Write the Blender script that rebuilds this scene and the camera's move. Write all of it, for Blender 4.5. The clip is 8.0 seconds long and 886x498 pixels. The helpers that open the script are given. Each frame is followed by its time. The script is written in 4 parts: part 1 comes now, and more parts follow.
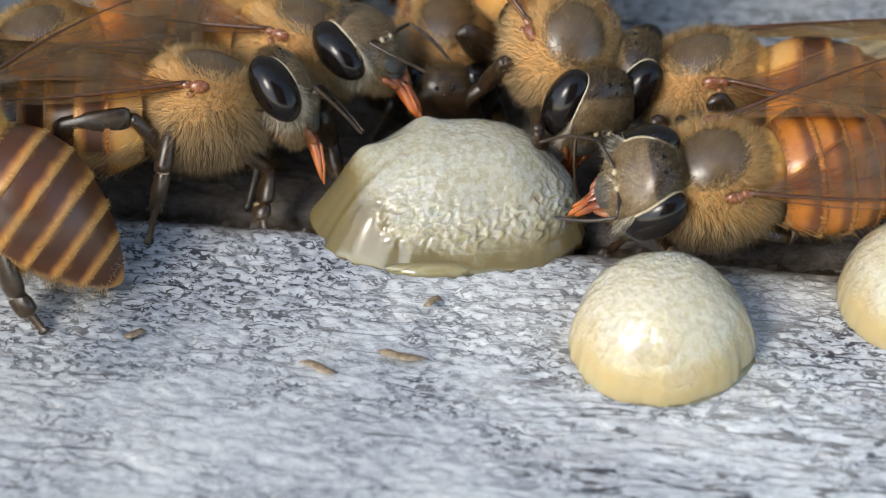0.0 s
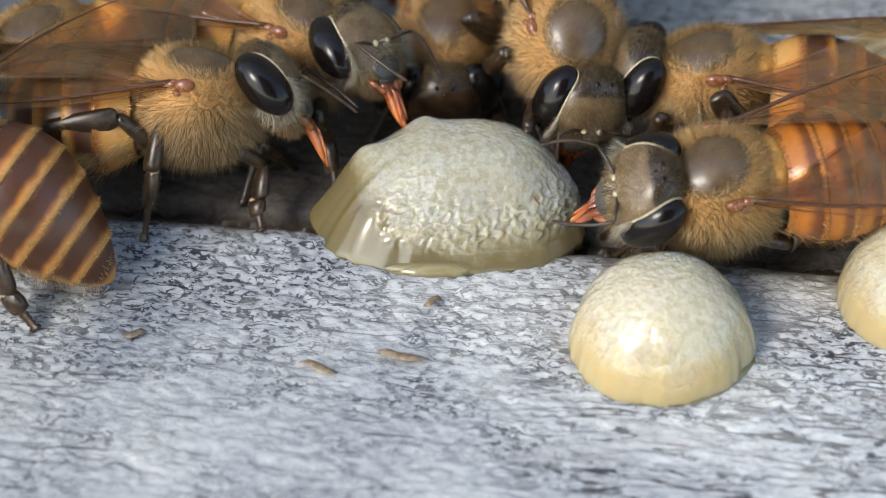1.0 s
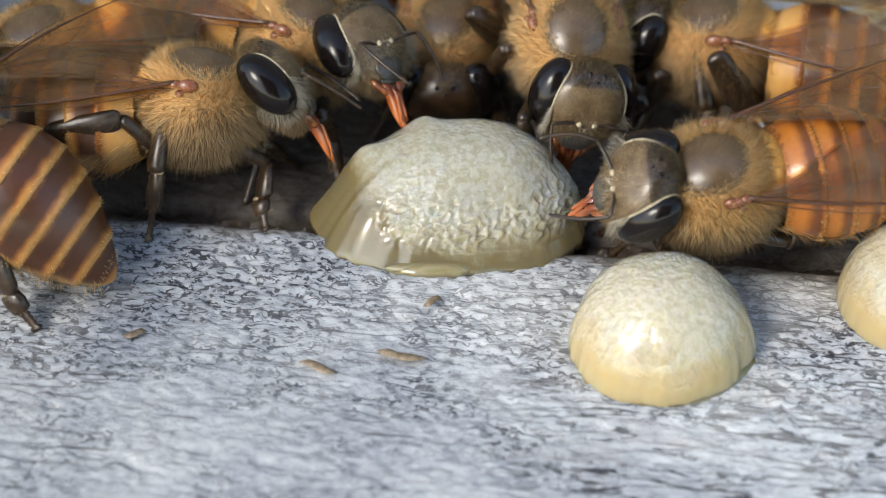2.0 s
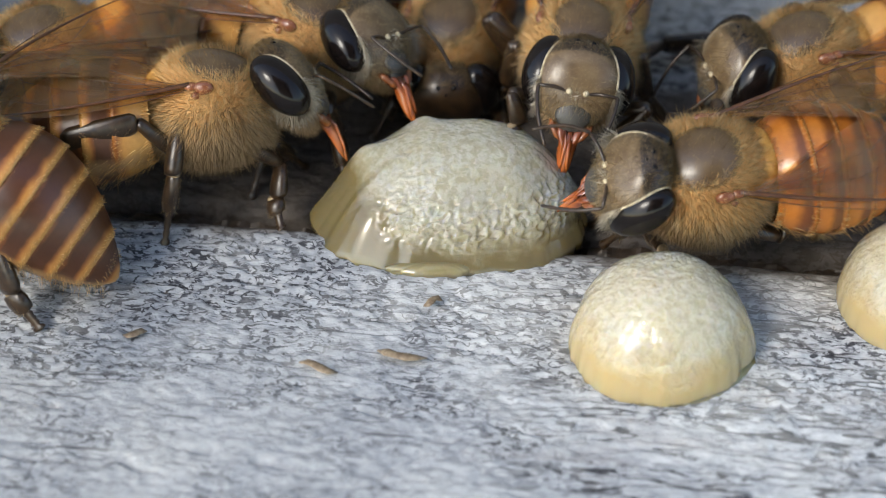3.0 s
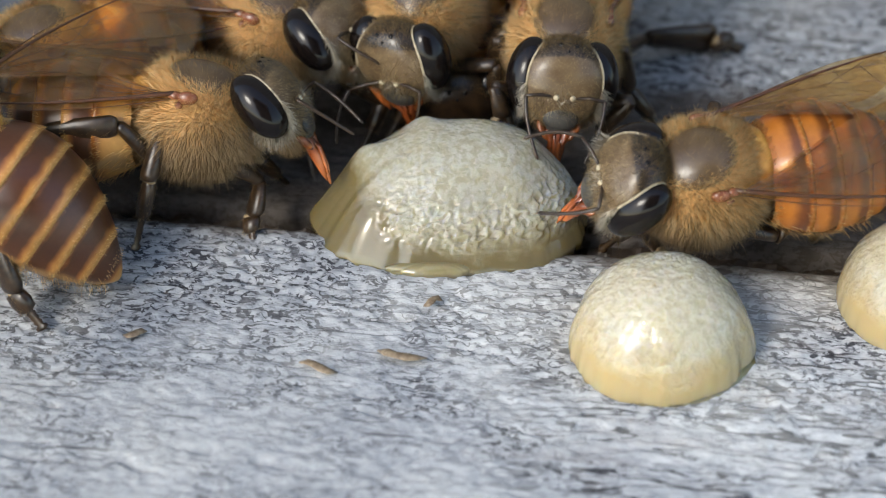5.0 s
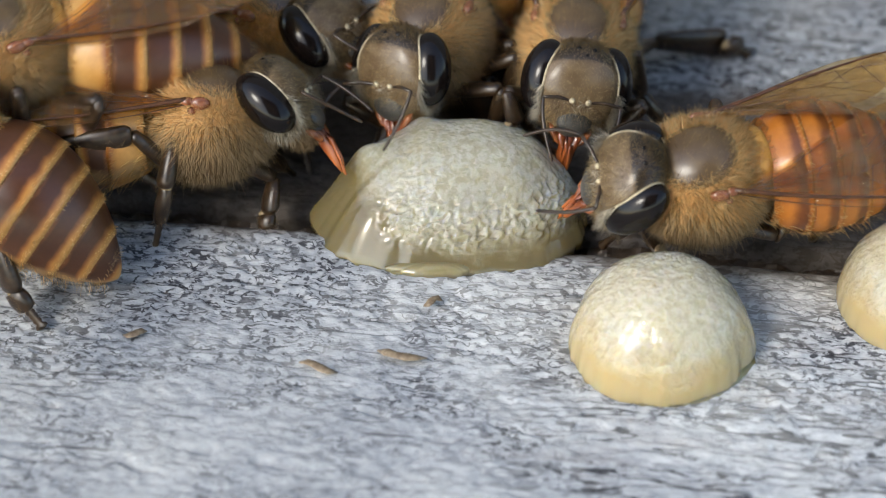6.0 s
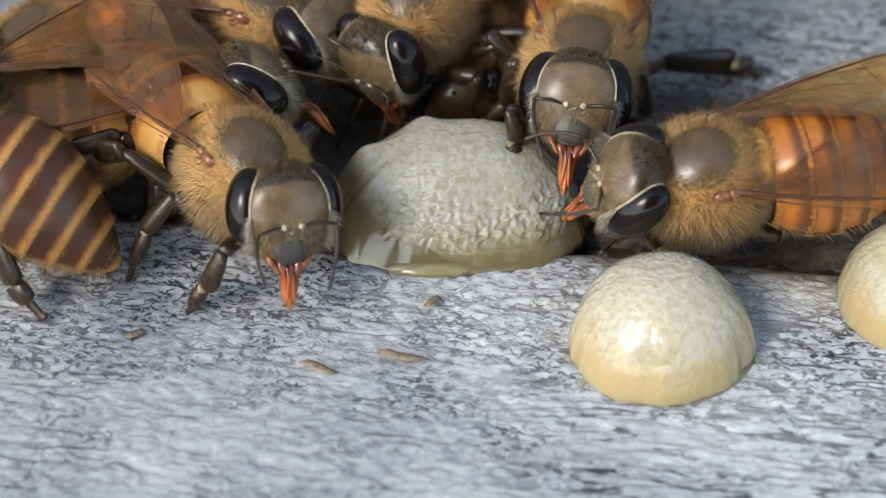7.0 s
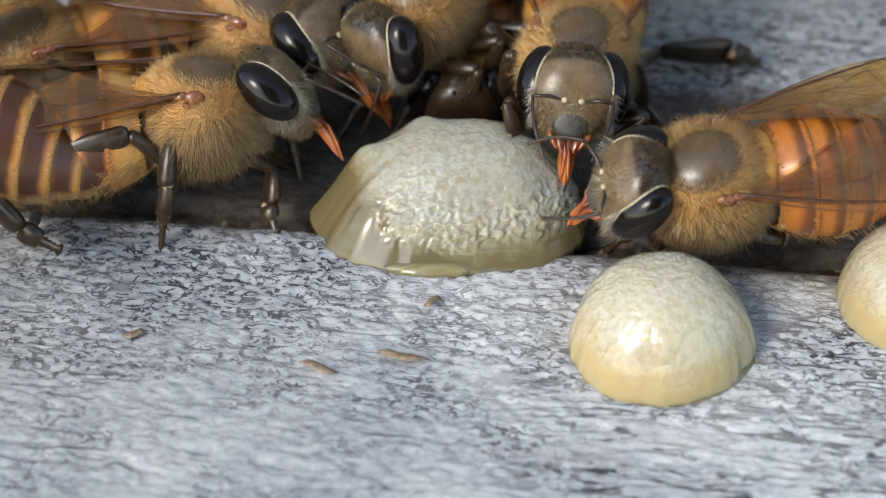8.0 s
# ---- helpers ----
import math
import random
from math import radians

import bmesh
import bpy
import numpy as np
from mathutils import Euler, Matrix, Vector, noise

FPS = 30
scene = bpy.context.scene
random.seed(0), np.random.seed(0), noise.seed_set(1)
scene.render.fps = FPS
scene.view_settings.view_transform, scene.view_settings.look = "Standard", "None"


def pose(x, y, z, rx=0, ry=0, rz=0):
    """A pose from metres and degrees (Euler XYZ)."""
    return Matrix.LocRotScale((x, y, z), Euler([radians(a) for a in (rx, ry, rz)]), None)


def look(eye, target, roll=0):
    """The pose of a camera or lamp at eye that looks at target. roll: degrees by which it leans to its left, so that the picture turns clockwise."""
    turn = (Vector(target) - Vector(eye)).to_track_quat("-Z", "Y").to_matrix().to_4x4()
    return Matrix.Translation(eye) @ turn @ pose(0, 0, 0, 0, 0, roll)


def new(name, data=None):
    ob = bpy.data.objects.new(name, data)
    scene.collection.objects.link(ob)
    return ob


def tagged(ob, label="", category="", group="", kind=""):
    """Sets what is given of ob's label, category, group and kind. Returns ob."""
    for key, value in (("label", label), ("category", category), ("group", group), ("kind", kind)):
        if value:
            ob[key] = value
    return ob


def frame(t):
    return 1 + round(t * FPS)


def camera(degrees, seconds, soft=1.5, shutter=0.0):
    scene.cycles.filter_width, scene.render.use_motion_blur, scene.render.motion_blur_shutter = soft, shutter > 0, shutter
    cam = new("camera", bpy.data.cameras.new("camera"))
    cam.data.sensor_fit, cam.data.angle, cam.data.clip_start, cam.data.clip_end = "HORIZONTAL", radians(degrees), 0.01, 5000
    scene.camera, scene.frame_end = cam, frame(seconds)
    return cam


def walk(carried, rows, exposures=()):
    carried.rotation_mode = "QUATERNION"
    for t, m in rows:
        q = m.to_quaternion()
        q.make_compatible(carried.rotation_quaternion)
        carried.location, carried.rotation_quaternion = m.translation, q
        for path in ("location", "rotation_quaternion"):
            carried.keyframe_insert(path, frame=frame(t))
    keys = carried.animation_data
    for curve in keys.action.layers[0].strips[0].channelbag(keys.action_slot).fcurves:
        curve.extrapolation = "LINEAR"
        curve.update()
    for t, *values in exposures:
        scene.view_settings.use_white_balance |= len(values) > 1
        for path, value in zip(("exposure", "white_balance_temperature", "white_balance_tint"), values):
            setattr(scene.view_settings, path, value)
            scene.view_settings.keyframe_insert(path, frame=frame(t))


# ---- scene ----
MM = 0.001
cam = camera(20, 8.0, soft=1.1, shutter=0.5)
EYE = (0.0, -76.6 * math.cos(radians(40)) * MM, 76.6 * math.sin(radians(40)) * MM)
VIEW = look(EYE, (0, 0, 0))
walk(cam, [(0.0, VIEW), (8.0, VIEW)], exposures=[(0.0, 1.54, 6900, 7), (1.6, 1.54, 6900, 7), (2.9, 1.43, 6900, 7), (8.0, 1.43, 6900, 7)])
cam.data.dof.use_dof = True
cam.data.dof.focus_distance = 75.0 * MM
cam.data.dof.aperture_fstop = 70.0

# ---- light ----
SUN_TO = Vector((-0.54, -0.56, 0.62)).normalized()
world = bpy.data.worlds.new("sky")
scene.world = world
world.use_nodes = True
wn = world.node_tree
sky = wn.nodes.new("ShaderNodeTexSky")
sky.sky_type = "NISHITA"
sky.sun_disc = False
sky.sun_elevation = math.asin(SUN_TO.z)
sky.sun_rotation = math.atan2(SUN_TO.x, SUN_TO.y)
sky.dust_density = 1.0
sky.air_density = 1.0
wn.links.new(sky.outputs[0], wn.nodes["Background"].inputs[0])
wn.nodes["Background"].inputs[1].default_value = 0.165

sun_data = bpy.data.lights.new("sun", "SUN")
sun_data.energy = 0.72
sun_data.angle = radians(17)
sun_data.color = (1.0, 0.98, 0.95)
sun = new("sun", sun_data)
sun.matrix_world = look(SUN_TO, (0, 0, 0))


SLAB_AT = VIEW @ Matrix.Translation((12 * MM, -3 * MM, 6 * MM))


# ---- materials ----
def material(name, base, rough=0.5, **inputs):
    """A principled material; returns it with its tree, its shader and a millimetre coordinate."""
    m = bpy.data.materials.new(name)
    m.use_nodes = True
    tree = m.node_tree
    p = tree.nodes["Principled BSDF"]
    p.inputs["Base Color"].default_value = (*base, 1)
    p.inputs["Roughness"].default_value = rough
    for key, value in inputs.items():
        p.inputs[key.replace("_", " ")].default_value = value
    co = tree.nodes.new("ShaderNodeTexCoord")
    return m, tree, p, co


def mapped(tree, out, scale, turn=0.0):
    mp = tree.nodes.new("ShaderNodeMapping")
    mp.inputs["Scale"].default_value = scale
    mp.inputs["Rotation"].default_value = (0, 0, radians(turn))
    tree.links.new(out, mp.inputs[0])
    return mp.outputs[0]


def noise_tex(tree, vec, scale, detail=4.0, rough=0.55, distort=0.0):
    n = tree.nodes.new("ShaderNodeTexNoise")
    n.inputs["Scale"].default_value = scale
    n.inputs["Detail"].default_value = detail
    n.inputs["Roughness"].default_value = rough
    n.inputs["Distortion"].default_value = distort
    tree.links.new(vec, n.inputs["Vector"])
    return n.outputs["Fac"]


def ramp(tree, fac, stops):
    r = tree.nodes.new("ShaderNodeValToRGB")
    els = r.color_ramp.elements
    while len(els) < len(stops):
        els.new(0.5)
    for e, (pos, col) in zip(els, stops):
        e.position = pos
        e.color = (*col, 1) if len(col) == 3 else col
    tree.links.new(fac, r.inputs[0])
    return r.outputs[0]


def mix(tree, fac, a, b, kind="MIX"):
    x = tree.nodes.new("ShaderNodeMix")
    x.data_type, x.blend_type = "RGBA", kind
    for sock, v in ((x.inputs["Factor"], fac), (x.inputs["A"], a), (x.inputs["B"], b)):
        if isinstance(v, (int, float)):
            sock.default_value = v
        elif isinstance(v, tuple):
            sock.default_value = (*v, 1)
        else:
            tree.links.new(v, sock)
    return x.outputs["Result"]


def bump(tree, height, strength, distance, p, socket="Normal"):
    b = tree.nodes.new("ShaderNodeBump")
    b.inputs["Strength"].default_value = strength
    b.inputs["Distance"].default_value = distance
    tree.links.new(height, b.inputs["Height"])
    tree.links.new(b.outputs[0], p.inputs[socket])


def wood_material(name, tone, stain_shade):
    """Weathered wood, the grain along x; honey stain and the shade under the bees are coloured in from y to y in mm."""
    m, t, p, co = material(name, (0.4, 0.4, 0.42), 0.85)
    mm = mapped(t, co.outputs["Object"], (1000, 1000, 1000))
    grain = noise_tex(t, mapped(t, mm, (2.3, 2.7, 2)), 1.0, 5, 0.6, 0.2)
    fine = noise_tex(t, mapped(t, mm, (3.0, 4.2, 3)), 1.0, 4, 0.55, 0.2)
    stain = noise_tex(t, mm, 0.16, 4, 0.6)
    fleck = noise_tex(t, mm, 1.6, 4, 0.6)
    base = ramp(t, grain, [(0.30, (0.235, 0.245, 0.260)), (0.48, (0.335, 0.345, 0.358)), (0.70, (0.44, 0.445, 0.452))])
    sep = t.nodes.new("ShaderNodeSeparateXYZ")
    t.links.new(mm, sep.inputs[0])
    worn = t.nodes.new("ShaderNodeMapRange")
    worn.inputs["From Min"].default_value, worn.inputs["From Max"].default_value = -8.5, -2.5
    worn.inputs["To Min"].default_value, worn.inputs["To Max"].default_value = -0.16, 0.10
    t.links.new(sep.outputs[1], worn.inputs["Value"])
    patch = t.nodes.new("ShaderNodeMath")
    patch.operation = "ADD"
    t.links.new(noise_tex(t, mapped(t, mm, (0.5, 1.0, 1)), 0.45, 3, 0.6), patch.inputs[0])
    t.links.new(worn.outputs[0], patch.inputs[1])
    zone = ramp(t, patch.outputs[0], [(0.30, (0, 0, 0)), (0.50, (1, 1, 1))])
    # short broken cracks: thin contours of a stretched noise, interrupted by a second one
    lines = noise_tex(t, mapped(t, mm, (1.5, 3.4, 2)), 1.0, 2, 0.5, 0.8)
    gaps = noise_tex(t, mapped(t, mm, (2.4, 3.0, 2)), 1.0, 2, 0.5)
    crack = ramp(t, lines, [(0.430, (0, 0, 0)), (0.445, (1, 1, 1)), (0.500, (1, 1, 1)), (0.515, (0, 0, 0))])
    crack = mix(t, 1.0, crack, ramp(t, gaps, [(0.42, (0, 0, 0)), (0.50, (1, 1, 1))]), "MULTIPLY")
    crack = mix(t, 1.0, crack, zone, "MULTIPLY")
    base = mix(t, mix(t, 0.97, (0, 0, 0), crack), base, (0.018, 0.018, 0.024))
    pits = ramp(t, fine, [(0.40, (1, 1, 1)), (0.44, (0, 0, 0))])
    base = mix(t, mix(t, 0.9, (0, 0, 0), mix(t, 1.0, pits, zone, "MULTIPLY")), base, (0.04, 0.04, 0.05))
    split = ramp(t, noise_tex(t, mapped(t, mm, (0.35, 5.5, 2)), 1.0, 3, 0.5, 0.4), [(0.335, (1, 1, 1)), (0.365, (0, 0, 0))])
    base = mix(t, mix(t, 0.75, (0, 0, 0), split), base, (0.07, 0.07, 0.08))
    # long thin cracks and brownish streaks where the board is more open-grained
    open_grain = t.nodes.new("ShaderNodeMapRange")
    open_grain.inputs["From Min"].default_value, open_grain.inputs["From Max"].default_value = 0.0, 4.5
    t.links.new(sep.outputs[0], open_grain.inputs["Value"])
    streak = noise_tex(t, mapped(t, mm, (0.20, 1.5, 1)), 1.0, 4, 0.55, 0.5)
    streak = mix(t, 1.0, ramp(t, streak, [(0.52, (0, 0, 0)), (0.70, (0.5, 0.5, 0.5))]), open_grain.outputs[0], "MULTIPLY")
    base = mix(t, streak, base, (0.22, 0.195, 0.185))
    long_crack = ramp(t, noise_tex(t, mapped(t, mm, (0.17, 1.5, 1)), 1.0, 3, 0.5, 0.4),
                      [(0.462, (0, 0, 0)), (0.470, (1, 1, 1)), (0.500, (1, 1, 1)), (0.508, (0, 0, 0))])
    broken = ramp(t, noise_tex(t, mapped(t, mm, (0.8, 0.9, 1)), 1.0, 4, 0.6), [(0.43, (0, 0, 0)), (0.49, (1, 1, 1))])
    long_crack = mix(t, 1.0, mix(t, 1.0, long_crack, broken, "MULTIPLY"), open_grain.outputs[0], "MULTIPLY")
    base = mix(t, mix(t, 0.95, (0, 0, 0), long_crack), base, (0.015, 0.014, 0.018))
    pale = ramp(t, stain, [(0.42, (0, 0, 0)), (0.66, (1, 1, 1))])
    base = mix(t, pale, base, mix(t, 0.40, base, (0.60, 0.59, 0.55)))
    brown = ramp(t, fleck, [(0.68, (0, 0, 0)), (0.78, (1, 1, 1))])
    base = mix(t, mix(t, 0.35, (0, 0, 0), brown), base, (0.24, 0.18, 0.12))
    base = mix(t, 1.0, base, tone, "MULTIPLY")
    # Brighter light towards +x is painted into the tone, with noise.
    lit_side = t.nodes.new("ShaderNodeMath")
    lit_side.operation = "MULTIPLY_ADD"
    t.links.new(sep.outputs[0], lit_side.inputs[0])
    lit_side.inputs[1].default_value = 0.03
    t.links.new(noise_tex(t, mm, 0.09, 3, 0.6), lit_side.inputs[2])
    base = mix(t, 1.0, base, ramp(t, lit_side.outputs[0], [(0.25, (0.92, 0.92, 0.92)), (0.50, (1.02, 1.02, 1.02)), (0.85, (1.28, 1.28, 1.27))]), "MULTIPLY")
    # Brown stain by the gap, with the shade under the bees painted into it.
    gap_side = t.nodes.new("ShaderNodeMapRange")
    gap_side.inputs["From Min"].default_value, gap_side.inputs["From Max"].default_value = stain_shade
    t.links.new(sep.outputs[1], gap_side.inputs["Value"])
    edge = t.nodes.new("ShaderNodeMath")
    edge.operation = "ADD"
    t.links.new(gap_side.outputs[0], edge.inputs[0])
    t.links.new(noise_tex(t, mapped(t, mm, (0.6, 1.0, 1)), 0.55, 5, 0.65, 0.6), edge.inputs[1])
    stain_shade_mask = ramp(t, edge.outputs[0], [(0.62, (0, 0, 0)), (0.98, (0.85, 0.85, 0.85))])
    base = mix(t, stain_shade_mask, base, mix(t, fine, (0.022, 0.015, 0.010), (0.080, 0.056, 0.038)))
    t.links.new(base, p.inputs["Base Color"])
    bump(t, fine, 0.7, 0.00010, p)
    return m


def honey_material(name, base, grain_col, gloss, clear_col, rim, through_rim):
    """Candied honey: pale grains in syrup, clear syrup near the rim."""
    m, t, p, co = material(name, base, 0.20)
    mm = mapped(t, co.outputs["Object"], (1000, 1000, 1000))
    grains = noise_tex(t, mm, 4.6, 5, 0.6, 0.4)
    cloud = noise_tex(t, mm, 0.6, 3)
    col = ramp(t, grains, [(0.42, base), (0.56, grain_col)])
    col = mix(t, ramp(t, cloud, [(0.4, (0, 0, 0)), (0.65, (0.5, 0.5, 0.5))]), col, base)
    sep = t.nodes.new("ShaderNodeSeparateXYZ")
    t.links.new(mm, sep.inputs[0])
    wob = t.nodes.new("ShaderNodeMath")
    wob.operation = "MULTIPLY_ADD"
    t.links.new(noise_tex(t, mm, 1.2, 3), wob.inputs[0])
    wob.inputs[1].default_value = 0.45
    low = t.nodes.new("ShaderNodeMath")
    low.operation = "MULTIPLY"
    low.inputs[1].default_value = 0.3
    t.links.new(sep.outputs[2], low.inputs[0])
    side = t.nodes.new("ShaderNodeMapRange")
    side.inputs["From Min"].default_value, side.inputs["From Max"].default_value = -3.4, -1.2
    side.inputs["To Min"].default_value = -0.42 if gloss > 0.5 else 0.0
    side.inputs["To Max"].default_value = 0.0
    t.links.new(sep.outputs[0], side.inputs["Value"])
    lean = t.nodes.new("ShaderNodeMath")
    lean.operation = "ADD"
    t.links.new(low.outputs[0], lean.inputs[0])
    t.links.new(side.outputs[0], lean.inputs[1])
    t.links.new(lean.outputs[0], wob.inputs[2])
    clear = ramp(t, wob.outputs[0], [(rim[0], (1, 1, 1)), (rim[1], (0, 0, 0))])
    col = mix(t, clear, col, clear_col)
    t.links.new(col, p.inputs["Base Color"])
    p.inputs["Subsurface Weight"].default_value = 0.9
    p.inputs["Subsurface Radius"].default_value = (1.0, 0.75, 0.35)
    p.inputs["Subsurface Scale"].default_value = 0.0011
    p.inputs["Coat Weight"].default_value = 0.6 if gloss > 0.5 else 1.0
    p.inputs["Coat Roughness"].default_value = 0.03
    p.inputs["Coat IOR"].default_value = 1.49
    see = t.nodes.new("ShaderNodeMath")
    see.operation = "MULTIPLY"
    see.inputs[1].default_value = through_rim
    t.links.new(clear, see.inputs[0])
    body = t.nodes.new("ShaderNodeMath")
    body.operation = "MAXIMUM"
    body.inputs[1].default_value = 0.14 if gloss > 0.5 else 0.0
    t.links.new(see.outputs[0], body.inputs[0])
    t.links.new(body.outputs[0], p.inputs["Transmission Weight"])
    p.inputs["IOR"].default_value = 1.49
    worm = noise_tex(t, mm, 2.6, 3, 0.5, 0.8)
    high = t.nodes.new("ShaderNodeMath")
    high.operation = "MULTIPLY_ADD"
    t.links.new(sep.outputs[2], high.inputs[0])
    high.inputs[1].default_value = 0.30
    t.links.new(low.outputs[0], high.inputs[2])
    smooth = ramp(t, mix(t, 0.35, high.outputs[0], cloud), [(0.62, (0, 0, 0)), (0.90, (0.65, 0.65, 0.65))])
    rise = mix(t, clear, mix(t, smooth, mix(t, 0.55, grains, worm), (0.5, 0.5, 0.5)), (0.5, 0.5, 0.5))
    bump(t, rise, 1.0, 0.00018 if gloss > 0.5 else 0.00060, p)
    if gloss < 0.1:
        p.inputs["Specular IOR Level"].default_value = 0.2
    return m


def chitin_material(name, base, second, rough, scale=4.0, coat=0.0, relief_of=0.3):
    m, t, p, co = material(name, base, rough)
    mm = mapped(t, co.outputs["Object"], (1000, 1000, 1000))
    n = noise_tex(t, mm, scale, 4)
    t.links.new(ramp(t, n, [(0.35, base), (0.68, second)]), p.inputs["Base Color"])
    p.inputs["Coat Weight"].default_value = coat
    p.inputs["Coat Roughness"].default_value = 0.25
    bump(t, noise_tex(t, mm, scale * 6, 2), relief_of, 0.00002, p)
    return m


def fur_material(name, a, b):
    m, t, p, co = material(name, a, 0.55)
    g = t.nodes.new("ShaderNodeNewGeometry")
    col = ramp(t, g.outputs["Random Per Island"], [(0.0, a), (1.0, b)])
    t.links.new(col, p.inputs["Base Color"])
    p.inputs["Specular IOR Level"].default_value = 0.3
    tr = t.nodes.new("ShaderNodeBsdfTranslucent")
    t.links.new(col, tr.inputs[0])
    mx = t.nodes.new("ShaderNodeMixShader")
    mx.inputs[0].default_value = 0.35
    t.links.new(p.outputs[0], mx.inputs[1])
    t.links.new(tr.outputs[0], mx.inputs[2])
    t.links.new(mx.outputs[0], t.nodes["Material Output"].inputs[0])
    return m


def tergite_material(name, stops, rough=0.3, belly=(0.36, 0.21, 0.085)):
    """Banded chitin: the colour runs from the hind edge to the front edge of each plate and pales on the flanks."""
    m, t, p, co = material(name, (0.3, 0.1, 0.02), rough)
    mm = mapped(t, co.outputs["Object"], (1000, 1000, 1000))
    sep = t.nodes.new("ShaderNodeSeparateXYZ")
    t.links.new(co.outputs["Generated"], sep.inputs[0])
    wob = noise_tex(t, mm, 1.2, 4)
    ad = t.nodes.new("ShaderNodeMath")
    ad.operation = "MULTIPLY_ADD"
    t.links.new(wob, ad.inputs[0])
    ad.inputs[1].default_value = 0.30
    t.links.new(sep.outputs[0], ad.inputs[2])
    sb = t.nodes.new("ShaderNodeMath")
    sb.operation = "SUBTRACT"
    t.links.new(ad.outputs[0], sb.inputs[0])
    sb.inputs[1].default_value = 0.15
    col = ramp(t, sb.outputs[0], stops)
    flank = t.nodes.new("ShaderNodeMath")
    flank.operation = "MULTIPLY_ADD"
    t.links.new(noise_tex(t, mm, 0.9, 3), flank.inputs[0])
    flank.inputs[1].default_value = 0.30
    t.links.new(sep.outputs[2], flank.inputs[2])
    col = mix(t, ramp(t, flank.outputs[0], [(0.30, (0, 0, 0)), (0.38, (0.85, 0.85, 0.85)), (0.46, (0.85, 0.85, 0.85)), (0.56, (0, 0, 0))]), col, belly)
    col = mix(t, noise_tex(t, mm, 6, 3), col, mix(t, 0.45, col, (0.30, 0.16, 0.06), "MULTIPLY"))
    t.links.new(col, p.inputs["Base Color"])
    bump(t, noise_tex(t, mm, 14, 2), 0.3, 0.00002, p)
    return m


def wing_material():
    """Clear amber film with a crinkled sheen."""
    m, t, p, co = material("wing_membrane", (0.58, 0.32, 0.10), 0.4)
    mm = mapped(t, co.outputs["Object"], (1000, 1000, 1000))
    n = noise_tex(t, mapped(t, mm, (0.9, 2.6, 1)), 1.0, 4, 0.6, 1.2)
    bump(t, n, 0.8, 0.00012, p)
    clear = t.nodes.new("ShaderNodeBsdfTransparent")
    t.links.new(ramp(t, noise_tex(t, mm, 0.6, 3), [(0.35, (0.93, 0.68, 0.34)), (0.7, (0.99, 0.85, 0.57))]), clear.inputs[0])
    mx = t.nodes.new("ShaderNodeMixShader")
    t.links.new(ramp(t, n, [(0.35, (0.04, 0.04, 0.04)), (0.7, (0.16, 0.16, 0.16))]), mx.inputs[0])
    t.links.new(clear.outputs[0], mx.inputs[1])
    t.links.new(p.outputs[0], mx.inputs[2])
    sheen = t.nodes.new("ShaderNodeBsdfGlossy")
    sheen.inputs["Roughness"].default_value = 0.08
    b = t.nodes.new("ShaderNodeBump")
    b.inputs["Strength"].default_value, b.inputs["Distance"].default_value = 0.9, 0.00016
    t.links.new(n, b.inputs["Height"])
    t.links.new(b.outputs[0], sheen.inputs["Normal"])
    fr = t.nodes.new("ShaderNodeFresnel")
    fr.inputs["IOR"].default_value = 1.5
    t.links.new(b.outputs[0], fr.inputs["Normal"])
    gl = t.nodes.new("ShaderNodeMixShader")
    t.links.new(fr.outputs[0], gl.inputs[0])
    t.links.new(mx.outputs[0], gl.inputs[1])
    t.links.new(sheen.outputs[0], gl.inputs[2])
    t.links.new(gl.outputs[0], t.nodes["Material Output"].inputs[0])
    return m


def face_material():
    """Buff dusted frons, dark glossy crown and back of the head."""
    m, t, p, co = material("dusted_face_chitin", (0.2, 0.16, 0.09), 0.30)
    mm = mapped(t, co.outputs["Object"], (1000, 1000, 1000))
    sep = t.nodes.new("ShaderNodeSeparateXYZ")
    t.links.new(mm, sep.inputs[0])
    n = noise_tex(t, mm, 2.2, 4)
    buff = ramp(t, n, [(0.35, (0.092, 0.056, 0.026)), (0.68, (0.168, 0.114, 0.060))])
    dark = ramp(t, n, [(0.35, (0.018, 0.011, 0.006)), (0.68, (0.042, 0.026, 0.013))])
    up = t.nodes.new("ShaderNodeMath")
    up.operation = "MULTIPLY_ADD"
    t.links.new(sep.outputs[0], up.inputs[0])
    up.inputs[1].default_value = -0.75
    t.links.new(sep.outputs[2], up.inputs[2])
    edge = t.nodes.new("ShaderNodeMath")
    edge.operation = "MULTIPLY_ADD"
    t.links.new(noise_tex(t, mm, 1.4, 3), edge.inputs[0])
    edge.inputs[1].default_value = 0.25
    t.links.new(up.outputs[0], edge.inputs[2])
    t.links.new(mix(t, ramp(t, edge.outputs[0], [(0.08, (0, 0, 0)), (0.20, (1, 1, 1))]), buff, dark), p.inputs["Base Color"])
    bump(t, noise_tex(t, mm, 14, 2), 0.15, 0.00002, p)
    return m


